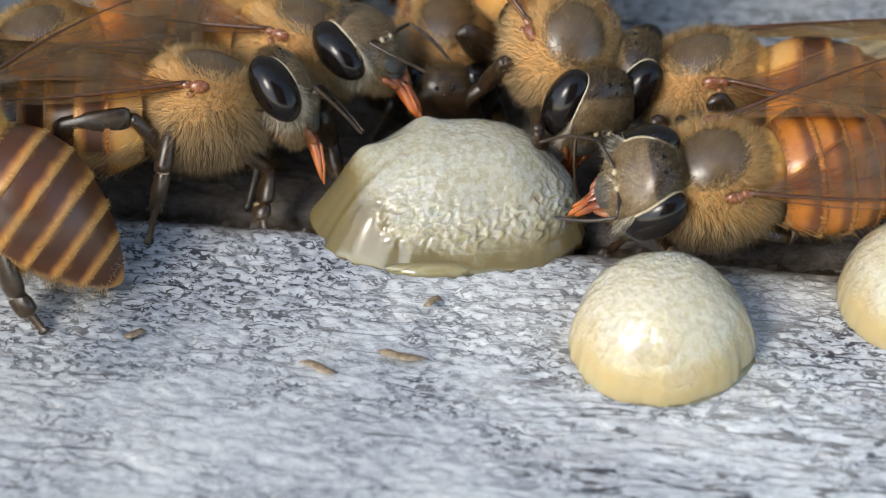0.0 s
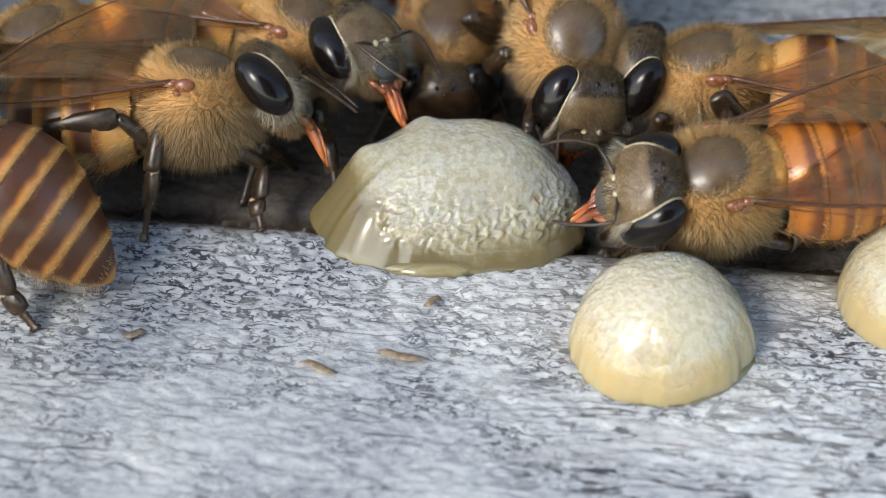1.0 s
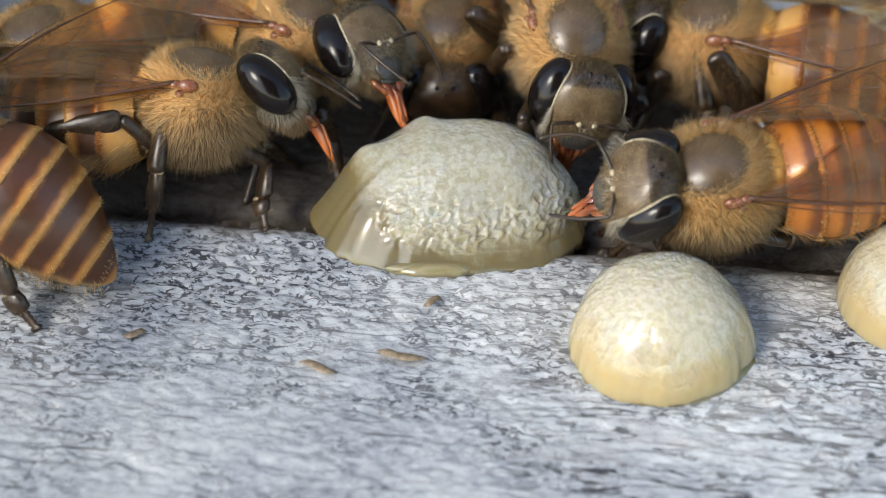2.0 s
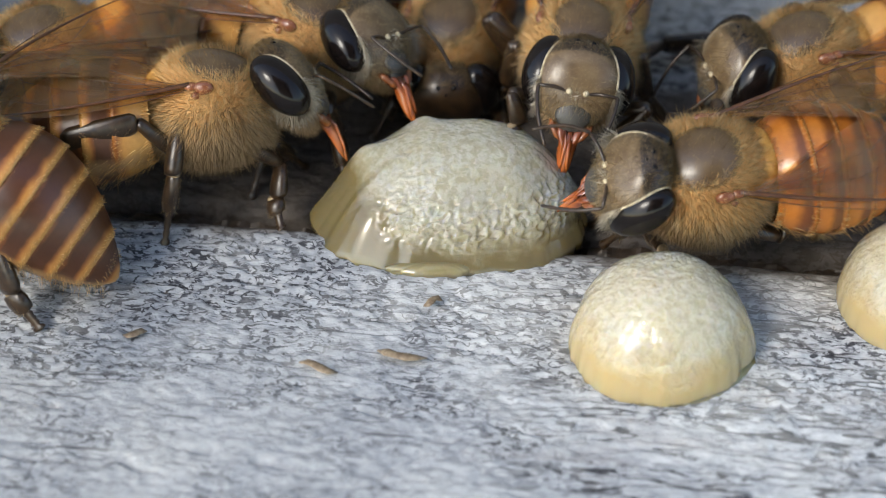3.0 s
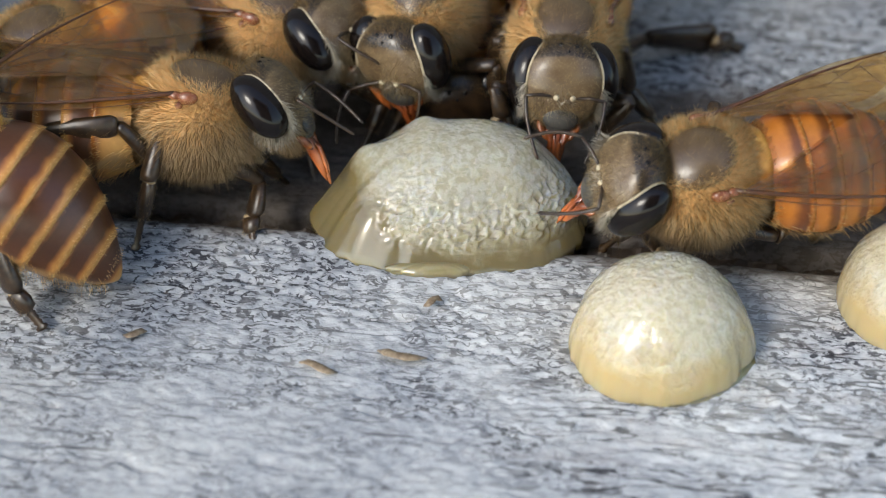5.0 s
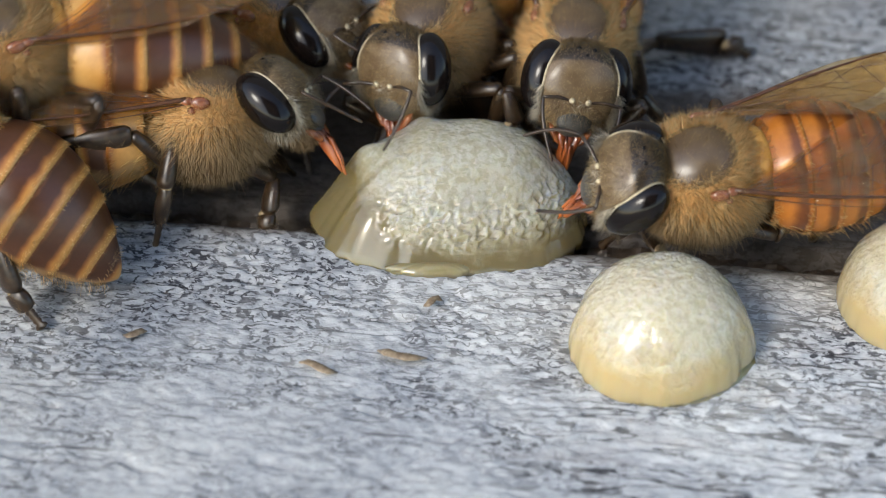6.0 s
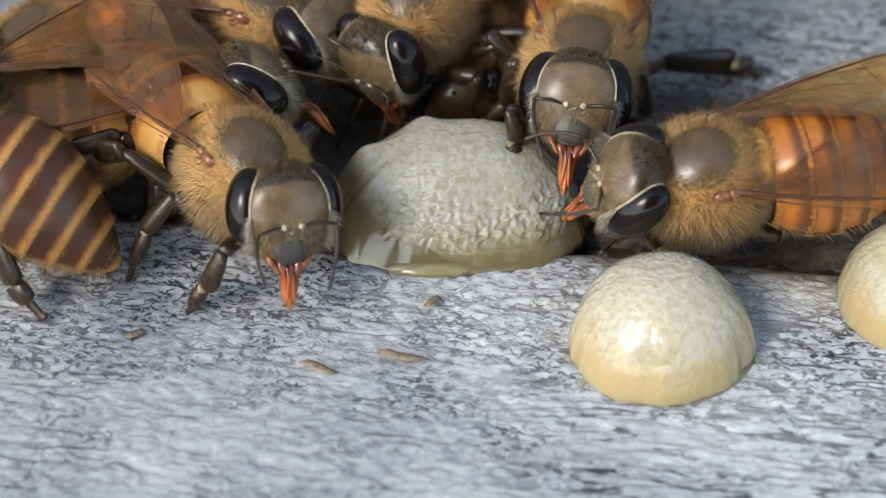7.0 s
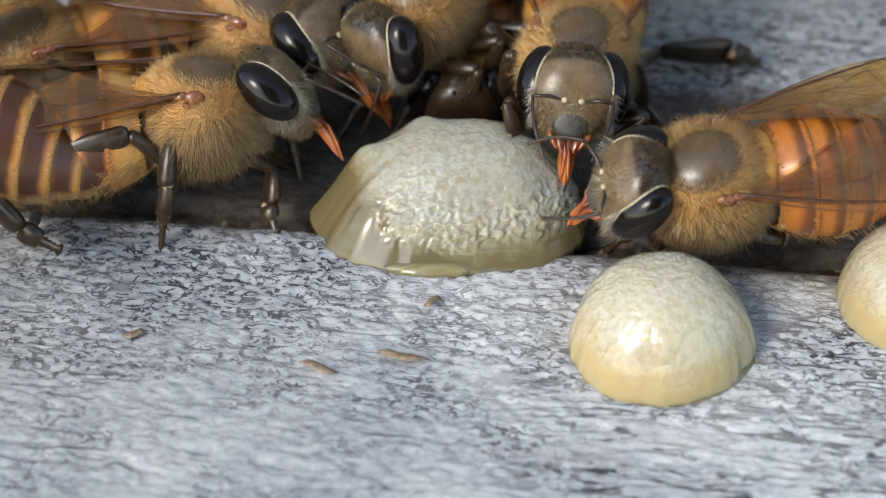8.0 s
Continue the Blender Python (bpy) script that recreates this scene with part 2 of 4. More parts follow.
def tongue_material():
    """Dark red-brown at the mouth, bright orange and thin towards the tip."""
    m, t, p, co = material("orange_tongue", (0.4, 0.1, 0.02), 0.22)
    mm = mapped(t, co.outputs["Object"], (1000, 1000, 1000))
    sep = t.nodes.new("ShaderNodeSeparateXYZ")
    t.links.new(mm, sep.inputs[0])
    far = t.nodes.new("ShaderNodeMapRange")
    far.inputs["From Min"].default_value, far.inputs["From Max"].default_value = -1.2, -2.8
    t.links.new(sep.outputs[2], far.inputs["Value"])
    ad = t.nodes.new("ShaderNodeMath")
    ad.operation = "MULTIPLY_ADD"
    t.links.new(noise_tex(t, mapped(t, mm, (6, 6, 1)), 1.0, 3), ad.inputs[0])
    ad.inputs[1].default_value = 0.5
    t.links.new(far.outputs[0], ad.inputs[2])
    t.links.new(ramp(t, ad.outputs[0], [(0.2, (0.12, 0.030, 0.010)), (0.6, (0.24, 0.055, 0.013)), (1.0, (0.43, 0.115, 0.026))]), p.inputs["Base Color"])
    p.inputs["Coat Weight"].default_value = 0.6
    p.inputs["Coat Roughness"].default_value = 0.08
    return m


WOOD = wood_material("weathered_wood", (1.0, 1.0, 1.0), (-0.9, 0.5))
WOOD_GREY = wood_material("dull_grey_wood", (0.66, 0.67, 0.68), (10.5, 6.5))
HONEY = honey_material("cloudy_honey", (0.36, 0.335, 0.245), (0.46, 0.44, 0.36), 1.0, (0.30, 0.24, 0.115), (0.34, 0.62), 0.5)
HONEY_PALE = honey_material("creamy_honey", (0.48, 0.43, 0.305), (0.58, 0.54, 0.42), 0.08, (0.62, 0.48, 0.24), (0.40, 0.74), 0.30)
CLEAR = honey_material("clear_honey", (0.46, 0.37, 0.19), (0.50, 0.41, 0.23), 0.02, (0.46, 0.38, 0.20), (0.90, 1.0), 0.5)
NOTUM = chitin_material("olive_brown_chitin", (0.066, 0.037, 0.015), (0.105, 0.065, 0.029), 0.34, 2.0, 0.35, 0.10)
FACE = face_material()
DARK = chitin_material("dark_leg_chitin", (0.014, 0.008, 0.004), (0.044, 0.024, 0.011), 0.30, 4.0, 0.0)
EYE_BLACK = chitin_material("compound_eye", (0.004, 0.003, 0.003), (0.009, 0.006, 0.005), 0.16, 6.0, 0.0, 0.02)
EYE_BLACK.node_tree.nodes["Principled BSDF"].inputs["Specular IOR Level"].default_value = 0.26
CLYPEUS = chitin_material("grey_clypeus", (0.030, 0.027, 0.023), (0.065, 0.060, 0.052), 0.40, 5.0)
TEGULA = chitin_material("red_brown_tegula", (0.13, 0.038, 0.016), (0.26, 0.09, 0.04), 0.22, 4.0, 0.3)
PALE = chitin_material("pale_joint", (0.20, 0.14, 0.075), (0.34, 0.26, 0.15), 0.6, 6.0)
RIM = chitin_material("cream_eye_margin", (0.36, 0.29, 0.18), (0.52, 0.44, 0.30), 0.5, 6.0)
TONGUE = tongue_material()
MANDIBLE = chitin_material("red_brown_mandible", (0.14, 0.040, 0.012), (0.32, 0.10, 0.028), 0.25, 3.0, 0.4)
AMBER = chitin_material("amber_scutellum", (0.45, 0.20, 0.03), (0.62, 0.32, 0.07), 0.35, 4.0)
FELT = chitin_material("brown_felt", (0.50, 0.28, 0.09), (0.66, 0.40, 0.16), 0.8, 3.0)
FUR_GOLD = fur_material("golden_fur", (1.0, 0.57, 0.20), (1.0, 0.79, 0.42))
FUR_PALE = fur_material("pale_fur", (0.58, 0.49, 0.35), (0.92, 0.86, 0.74))
FUR_BREAST = fur_material("buff_breast_fur", (0.38, 0.245, 0.115), (0.80, 0.60, 0.37))
FUR_FACE = fur_material("short_face_fur", (0.40, 0.29, 0.15), (0.62, 0.50, 0.31))
FUR_DULL = fur_material("brown_fur", (0.20, 0.13, 0.06), (0.42, 0.29, 0.14))
BAND_DARK = tergite_material("dark_banded_tergite", [(0.0, (0.54, 0.29, 0.085)), (0.18, (0.50, 0.23, 0.055)), (0.27, (0.28, 0.10, 0.024)), (0.37, (0.080, 0.027, 0.010)),
                                                    (0.80, (0.075, 0.026, 0.009)), (0.93, (0.26, 0.095, 0.022)), (1.0, (0.44, 0.19, 0.042))], 0.36)
BAND_ORANGE = tergite_material("orange_tergite", [(0.0, (0.50, 0.20, 0.04)), (0.10, (0.46, 0.15, 0.024)), (0.20, (0.12, 0.038, 0.009)),
                                                  (0.36, (0.16, 0.050, 0.011)), (0.56, (0.46, 0.160, 0.027))], 0.2, (0.30, 0.12, 0.026))
BAND_GOLD = tergite_material("golden_first_tergite", [(0.0, (0.34, 0.13, 0.030)), (0.14, (0.26, 0.09, 0.020)), (0.30, (0.55, 0.27, 0.065)), (1.0, (0.66, 0.38, 0.12))], 0.34)
VEIN = chitin_material("wing_vein", (0.045, 0.018, 0.008), (0.11, 0.040, 0.014), 0.30, 3.0)
WING = wing_material()
DEBRIS = chitin_material("brown_flake", (0.13, 0.085, 0.05), (0.30, 0.23, 0.15), 0.5, 5.0)
SEAM_BROWN = chitin_material("seam_brown", (0.022, 0.014, 0.008), (0.07, 0.045, 0.026), 0.45, 1.5)
SLATE = chitin_material("dark_slab", (0.02, 0.02, 0.022), (0.03, 0.03, 0.033), 0.5, 0.05)
SOIL = chitin_material("grey_ground", (0.18, 0.17, 0.15), (0.30, 0.28, 0.25), 0.9, 0.02)


# ---- mesh tools (all shapes are drawn in millimetres) ----
def as_mesh(name, bm, mat, smooth=True):
    bmesh.ops.scale(bm, vec=(MM, MM, MM), verts=bm.verts)
    me = bpy.data.meshes.new(name)
    bm.to_mesh(me)
    bm.free()
    me.materials.append(mat)
    if smooth:
        me.polygons.foreach_set("use_smooth", [True] * len(me.polygons))
    return me


def part_of(name, me, parent, m=None, label="", kind=""):
    """Links a mesh as one part under a thing or a part."""
    ob = new(name, me)
    ob.parent = parent
    if m is not None:
        ob.matrix_basis = m
    return tagged(ob, label=label, kind=kind)


def mmpose(x, y, z, rx=0, ry=0, rz=0):
    return pose(x * MM, y * MM, z * MM, rx, ry, rz)


def blob(bm, centre, radii, fn=None, seg=32, rings=20):
    made = bmesh.ops.create_uvsphere(bm, u_segments=seg, v_segments=rings, radius=1.0)["verts"]
    for v in made:
        q = v.co.copy()
        if fn:
            q = fn(q)
        v.co = Vector((centre[i] + q[i] * radii[i] for i in range(3)))
    return made


def tube(bm, pts, radii, sides=8, flat=1.0):
    """A closed tapered tube along points."""
    rings = []
    for i, (pt, r) in enumerate(zip(pts, radii)):
        a, b = Vector(pts[max(i - 1, 0)]), Vector(pts[min(i + 1, len(pts) - 1)])
        d = (b - a).normalized()
        side = d.cross(Vector((0, 0, 1)))
        side = side.normalized() if side.length > 0.05 else Vector((0, 1, 0))
        up = side.cross(d)
        rings.append([bm.verts.new(Vector(pt) + side * (math.cos(k * math.tau / sides) * r) + up * (math.sin(k * math.tau / sides) * r * flat))
                      for k in range(sides)])
    for p, q in zip(rings, rings[1:]):
        for k in range(sides):
            bm.faces.new((p[k], p[(k + 1) % sides], q[(k + 1) % sides], q[k]))
    bm.faces.new(rings[0][::-1])
    bm.faces.new(rings[-1])


def hair_mesh(name, points, normals, lengths, width, lean, mat, jitter=0.35, seed=1):
    """Many fine tapered hairs in one mesh, from points and normals in millimetres."""
    rng = np.random.default_rng(seed)
    n = len(points)
    d = normals + rng.normal(0, jitter, (n, 3)) + np.array(lean)
    d /= np.linalg.norm(d, axis=1, keepdims=True)
    side = np.cross(d, rng.normal(0, 1, (n, 3)))
    side /= np.linalg.norm(side, axis=1, keepdims=True) + 1e-9
    curl = rng.normal(0, 0.12, (n, 3))
    ln = lengths[:, None]
    w = side * (width * rng.uniform(0.6, 1.3, (n, 1)))
    root = points - d * 0.05
    mid = points + d * ln * 0.55 + curl * ln * 0.3
    tip = points + d * ln + (curl + np.array([0, 0, -0.12])) * ln
    v = np.stack([root - w, root + w, mid + w * 0.7, mid - w * 0.7, tip], axis=1).reshape(-1, 3) * MM
    base = np.arange(n)[:, None] * 5
    faces = [tuple(f) for f in np.concatenate([base + np.array([[0, 1, 2, 3]])]).tolist()]
    faces += [tuple(f) for f in (base + np.array([[3, 2, 4]])).tolist()]
    me = bpy.data.meshes.new(name)
    me.from_pydata(v.tolist(), [], faces)
    me.materials.append(mat)
    me.polygons.foreach_set("use_smooth", [True] * len(me.polygons))
    soft = normals + d * 0.25
    soft /= np.linalg.norm(soft, axis=1, keepdims=True)
    me.normals_split_custom_set_from_vertices(np.repeat(soft, 5, axis=0).tolist())
    return me


def shell_points(n, centre, radii, keep, seed):
    """Random points and normals on an ellipsoid, where keep(unit direction) is true."""
    rng = np.random.default_rng(seed)
    u = rng.normal(0, 1, (n, 3))
    u /= np.linalg.norm(u, axis=1, keepdims=True)
    u = u[keep(u, rng)]
    pts = u * np.array(radii) + np.array(centre)
    nor = u / np.array(radii)
    nor /= np.linalg.norm(nor, axis=1, keepdims=True)
    return pts, nor


# ---- honey bee: shared meshes, x forward, z up ----
THORAX_Z = 2.6


def thorax_shape(q):
    q = q.copy()
    q.z *= 1.0 - 0.08 * q.x
    q.y *= 1.0 - 0.10 * max(q.x, 0)
    return q


TH = (1.95, 1.68, 1.66)


def make_thorax():
    bm = bmesh.new()
    blob(bm, (0, 0, 0), TH, thorax_shape, 40, 28)
    return as_mesh("thorax", bm, FELT)


def make_notum():
    """The bare dark shield on top of the thorax."""
    bm = bmesh.new()
    rings, sides = 10, 40
    rows = []
    for i in range(rings + 1):
        f = i / rings
        row = []
        for k in range(sides if i else 1):
            a = k / sides * math.tau
            u = Vector((0.18 + 0.66 * f * math.cos(a), 0.70 * f * math.sin(a), 0))
            u.z = math.sqrt(max(0.02, 1 - u.x * u.x - u.y * u.y))
            u = thorax_shape(u.normalized())
            g = 1.045 - 0.055 * f ** 3
            row.append(bm.verts.new((u.x * TH[0] * g, u.y * TH[1] * g, u.z * TH[2] * g)))
        rows.append(row)
    for k in range(sides):
        bm.faces.new((rows[0][0], rows[1][k], rows[1][(k + 1) % sides]))
    for p, q in zip(rows[1:], rows[2:]):
        for k in range(sides):
            bm.faces.new((p[k], q[k], q[(k + 1) % sides], p[(k + 1) % sides]))
    return as_mesh("notum", bm, NOTUM)


def make_scutellum():
    bm = bmesh.new()
    blob(bm, (-1.50, 0, 0.90), (0.50, 1.0, 0.42), None, 28, 16)
    return as_mesh("scutellum", bm, AMBER)


def make_thorax_fur():
    def keep(u, rng):
        disc = ((u[:, 0] - 0.18) / 0.60) ** 2 + (u[:, 1] / 0.64) ** 2
        return (disc > rng.uniform(0.55, 1.05, len(u))) | (u[:, 2] < 0)
    pts, nor = shell_points(62000, (0, 0, 0), TH, keep, 11)
    rng = np.random.default_rng(5)
    ln = rng.uniform(0.18, 0.46, len(pts)) * np.where(rng.uniform(0, 1, len(pts)) < 0.12, 1.4, 1.0)
    up = pts[:, 2] > 0.10 + rng.normal(0, 0.45, len(pts))
    return (hair_mesh("collar_fur", pts[up], nor[up], ln[up], 0.0056, (-0.15, 0, 0.1), FUR_GOLD, 0.31, 3),
            hair_mesh("breast_fur", pts[~up], nor[~up], ln[~up] * 1.2, 0.0068, (-0.1, 0, -0.4), FUR_BREAST, 0.34, 4))


def make_notum_fuzz():
    pts, nor = shell_points(3200, (0, 0, 0.05), (TH[0] * 1.04, TH[1] * 1.04, TH[2] * 1.04), lambda u, rng: u[:, 2] > 0.45, 12)
    return hair_mesh("notum_fuzz", pts, nor, np.random.default_rng(9).uniform(0.08, 0.26, len(pts)), 0.0045, (-0.3, 0, 0), FUR_DULL, 0.35, 8)


# the abdomen: plates along a curved axis
AB_LEN = 5.4


def ab_radius(s):
    """The abdomen's half width: broad near the front, tapering to a point."""
    s = min(max(s, 0.0), 1.0)
    return 1.95 * (math.sin(math.pi * (0.14 + 0.86 * s) ** 0.80)) ** 0.62 * (1.06 - 0.16 * s * s) if s < 0.995 else 0.06


def ab_axis(s):
    return Vector((-AB_LEN * s, 0, -0.15 - 0.75 * s * s))


def ab_ring(s, grow=0.0, sides=40):
    c, r = ab_axis(s), ab_radius(s) + grow
    return [c + Vector((0, math.cos(k * math.tau / sides) * r, math.sin(k * math.tau / sides) * r * 0.92)) for k in range(sides)]


def make_tergite(i, mat):
    cuts = (0.0, 0.20, 0.37, 0.54, 0.70, 0.85, 1.0)
    a, b = max(0.0, cuts[i] - 0.015), cuts[i + 1]
    bm = bmesh.new()
    rings = []
    for k in range(9):
        f = k / 8
        rings.append([bm.verts.new(p) for p in ab_ring(a + (b - a) * f, -0.035 + 0.07 * f)])
    rings.append([bm.verts.new(p) for p in ab_ring(b, -0.06)])
    for p, q in zip(rings, rings[1:]):
        for k in range(len(p)):
            bm.faces.new((p[k], q[k], q[(k + 1) % len(p)], p[(k + 1) % len(p)]))
    if i == 5:
        bm.faces.new(rings[-1][::-1])
    return as_mesh("tergite", bm, mat)


def make_waist():
    bm = bmesh.new()
    tube(bm, [(0.55, 0, -0.1), (0.25, 0, -0.1), (0.0, 0, -0.15), (-0.3, 0, -0.15), (-1.2, 0, -0.2), (-3.0, 0, -0.38), (-4.2, 0, -0.6)],
         [0.30, 0.28, 0.6, 1.0, 1.45, 1.2, 0.5], 24)
    return as_mesh("waist", bm, DARK)


def make_abdomen_fur():
    rng = np.random.default_rng(21)
    pts, nor, ln = [], [], []
    for s, n in ((0.03, 1000), (0.20, 600), (0.37, 550), (0.54, 500), (0.70, 400), (0.85, 260), (0.94, 180)):
        for _ in range(n):
            a = rng.uniform(0, math.tau)
            ss = s + rng.uniform(-0.035, 0.0)
            c, r = ab_axis(ss), ab_radius(ss) + 0.02
            pts.append((c.x, math.cos(a) * r, c.z + math.sin(a) * r * 0.92))
            nor.append((-0.9, math.cos(a) * 0.8, math.sin(a) * 0.8))
            ln.append(rng.uniform(0.05, 0.13))
    for _ in range(900):
        ss = rng.uniform(0.0, 0.95)
        a = rng.uniform(math.pi * 1.05, math.pi * 1.95)
        c, r = ab_axis(ss), ab_radius(ss)
        pts.append((c.x, math.cos(a) * r, c.z + math.sin(a) * r * 0.92))
        nor.append((-0.5, math.cos(a), math.sin(a)))
        ln.append(rng.uniform(0.2, 0.45))
    return hair_mesh("abdomen_fur", np.array(pts), np.array(nor), np.array(ln), 0.0055, (-0.3, 0, 0), FUR_GOLD, 0.2, 6)


# the head: face along +x, mouth along -z, neck at the origin
HEAD_AT, HEAD_R, HEAD_P = (0.74, 0.0, 0.0), (0.92, 1.42, 1.48), 2.4


def head_factors(z):
    low, high = max(0.0, -z), max(0.0, z)
    return 1.0 - 0.20 * low, (1.0 - 0.46 * low ** 1.6) * (1.0 - 0.22 * high ** 2)


def head_shape(q):
    """A boxy heart: flat broad face, narrow towards the mouth."""
    q = q / (abs(q.x) ** HEAD_P + abs(q.y) ** HEAD_P + abs(q.z) ** HEAD_P) ** (1 / HEAD_P)
    fx, fy = head_factors(q.z)
    return Vector((q.x * fx * (1.0 if q.x > 0 else 0.82), q.y * fy, q.z))


def in_head(p):
    v = [(p[i] - HEAD_AT[i]) / HEAD_R[i] for i in range(3)]
    if abs(v[2]) >= 1:
        return False
    fx, fy = head_factors(v[2])
    v[0] /= fx * (1.0 if v[0] > 0 else 0.82)
    v[1] /= fy
    return sum(abs(c) ** HEAD_P for c in v) < 1


def make_head(mat):
    bm = bmesh.new()
    blob(bm, HEAD_AT, HEAD_R, head_shape, 48, 32)
    return as_mesh("head", bm, mat)


EYE_R = (0.66, 0.67, 1.12)


def eye_turn(side):
    return Matrix.Translation((0.66, 1.07 * side, 0.28)) @ Matrix.Rotation(radians(-12), 4, "Y") @ Matrix.Rotation(radians(8 * side), 4, "X") @ Matrix.Rotation(radians(8 * side), 4, "Z")


def eye_margin(side, a):
    """How far inward the eye reaches before it dips into the head, at the angle a round it."""
    m, lo, hi = eye_turn(side), -0.95, 0.95
    for _ in range(14):
        f = (lo + hi) / 2
        g = math.sqrt(1 - f * f)
        if in_head(m @ Vector((EYE_R[0] * g * math.cos(a), EYE_R[1] * f * side, EYE_R[2] * g * math.sin(a)))):
            lo = f
        else:
            hi = f
    return hi


def make_eye(side):
    bm = bmesh.new()
    blob(bm, (0, 0, 0), EYE_R, None, 36, 26)
    bmesh.ops.transform(bm, matrix=eye_turn(side), verts=bm.verts)
    return as_mesh("eye", bm, EYE_BLACK)


def make_eye_rim(side):
    """A thin pale seam where the eye meets the head."""
    bm = bmesh.new()
    pts = []
    for k in range(49):
        a = k / 48 * math.tau
        f = eye_margin(side, a)
        g = math.sqrt(1 - f * f)
        pts.append(eye_turn(side) @ Vector((EYE_R[0] * g * math.cos(a), EYE_R[1] * f * side, EYE_R[2] * g * math.sin(a))))
    tube(bm, pts, [0.040] * 49, 6)
    return as_mesh("eye_rim", bm, RIM)


def make_ocellus(x, y, z):
    bm = bmesh.new()
    blob(bm, (x, y, z), (0.11, 0.10, 0.10), None, 14, 10)
    return as_mesh("ocellus", bm, EYE_BLACK)


def make_clypeus():
    bm = bmesh.new()
    blob(bm, (1.36, 0, -0.74), (0.20, 0.54, 0.58), lambda q: Vector((q.x, q.y * (1.0 - 0.30 * q.z), q.z)), 24, 16)
    blob(bm, (1.20, 0, -1.26), (0.15, 0.40, 0.17), None, 18, 10)
    return as_mesh("clypeus", bm, CLYPEUS)


def make_tuft():
    rng = np.random.default_rng(77)
    n = 150
    pts = np.stack([rng.normal(1.54, 0.04, n), rng.normal(0, 0.15, n), rng.normal(-0.22, 0.14, n)], axis=1)
    nor = np.stack([np.full(n, 0.7), rng.normal(0, 0.5, n), rng.normal(-0.2, 0.5, n)], axis=1)
    return hair_mesh("antenna_tuft", pts, nor, rng.uniform(0.12, 0.30, n), 0.010, (0, 0, 0), FUR_PALE, 0.2, 78)


def make_tegula(side):
    bm = bmesh.new()
    blob(bm, (-0.05, 1.36 * side, 1.14), (0.32, 0.17, 0.22), None, 18, 12)
    blob(bm, (-0.42, 1.32 * side, 1.20), (0.22, 0.15, 0.14), None, 14, 10)
    blob(bm, (-0.30, 1.46 * side, 0.95), (0.13, 0.12, 0.12), None, 12, 8)
    return as_mesh("tegula", bm, TEGULA)


def make_mandible(side):
    bm = bmesh.new()
    tube(bm, [(0.95, 0.55 * side, -1.02), (1.10, 0.52 * side, -1.30), (1.15, 0.38 * side, -1.58), (1.15, 0.28 * side, -1.70)], [0.16, 0.17, 0.13, 0.05], 10, 0.7)
    return as_mesh("mandible", bm, MANDIBLE)


def make_antenna(side, bend):
    """bend: -1 hangs down the face, 0 reaches forward, 1 is raised."""
    bm = bmesh.new()
    b = Vector((1.55, 0.24 * side, -0.18))
    e = b + (Vector((0.30, 0.98 * side, 0.06)) if bend < 0 else Vector((0.62, 0.90 * side, 0.30 * bend)))
    tube(bm, [b, b + (e - b) * 0.07, b + (e - b) * 0.13, b + (e - b) * 0.5 + Vector((0, 0, 0.05)), e], [0.08, 0.09, 0.045, 0.060, 0.050], 8)
    return as_mesh("antenna", antenna_tip(bm, e, side, bend), DARK)


def make_socket(side):
    """The pale ring in which an antenna sits."""
    bm = bmesh.new()
    tube(bm, [(1.56, 0.24 * side, -0.18), (1.66, 0.26 * side, -0.17), (1.70, 0.27 * side, -0.17)], [0.10, 0.095, 0.06], 14)
    return as_mesh("antenna_socket", bm, RIM)


def antenna_tip(bm, e, side, bend):
    tip = e + (Vector((0.80, -0.50 * side, -1.75)) if bend < 0 else Vector((1.25, 0.15 * side, -1.15 + 0.5 * bend)))
    pts, rad = [e], [0.05]
    for k in range(1, 23):
        f = k / 22
        pts.append(e + (tip - e) * f + Vector((0.0, 0.14 * side * math.sin(f * math.pi), 0.10 * math.sin(f * math.pi))))
        rad.append((0.060 if k % 2 else 0.051) * (1.0 if k < 22 else 0.55))
    tube(bm, pts, rad, 8)
    return bm


def make_tongue():
    """The folded sheath: two broad blades, two palps and the tongue between them."""
    bm = bmesh.new()
    for side in (-1, 1):
        tube(bm, [(1.06, 0.20 * side, -1.15), (1.12, 0.19 * side, -1.5), (1.10, 0.15 * side, -2.0), (1.04, 0.10 * side, -2.5), (0.98, 0.05 * side, -2.8)],
             [0.20, 0.22, 0.18, 0.12, 0.03], 12, 0.7)
        tube(bm, [(1.24, 0.10 * side, -1.3), (1.28, 0.09 * side, -1.8), (1.20, 0.09 * side, -2.4), (1.12, 0.13 * side, -2.65)], [0.08, 0.08, 0.05, 0.02], 8)
    tube(bm, [(1.14, 0, -1.3), (1.14, 0, -2.0), (1.06, 0, -2.7), (1.00, 0.02, -2.95)], [0.14, 0.12, 0.08, 0.03], 10)
    return as_mesh("proboscis", bm, TONGUE)


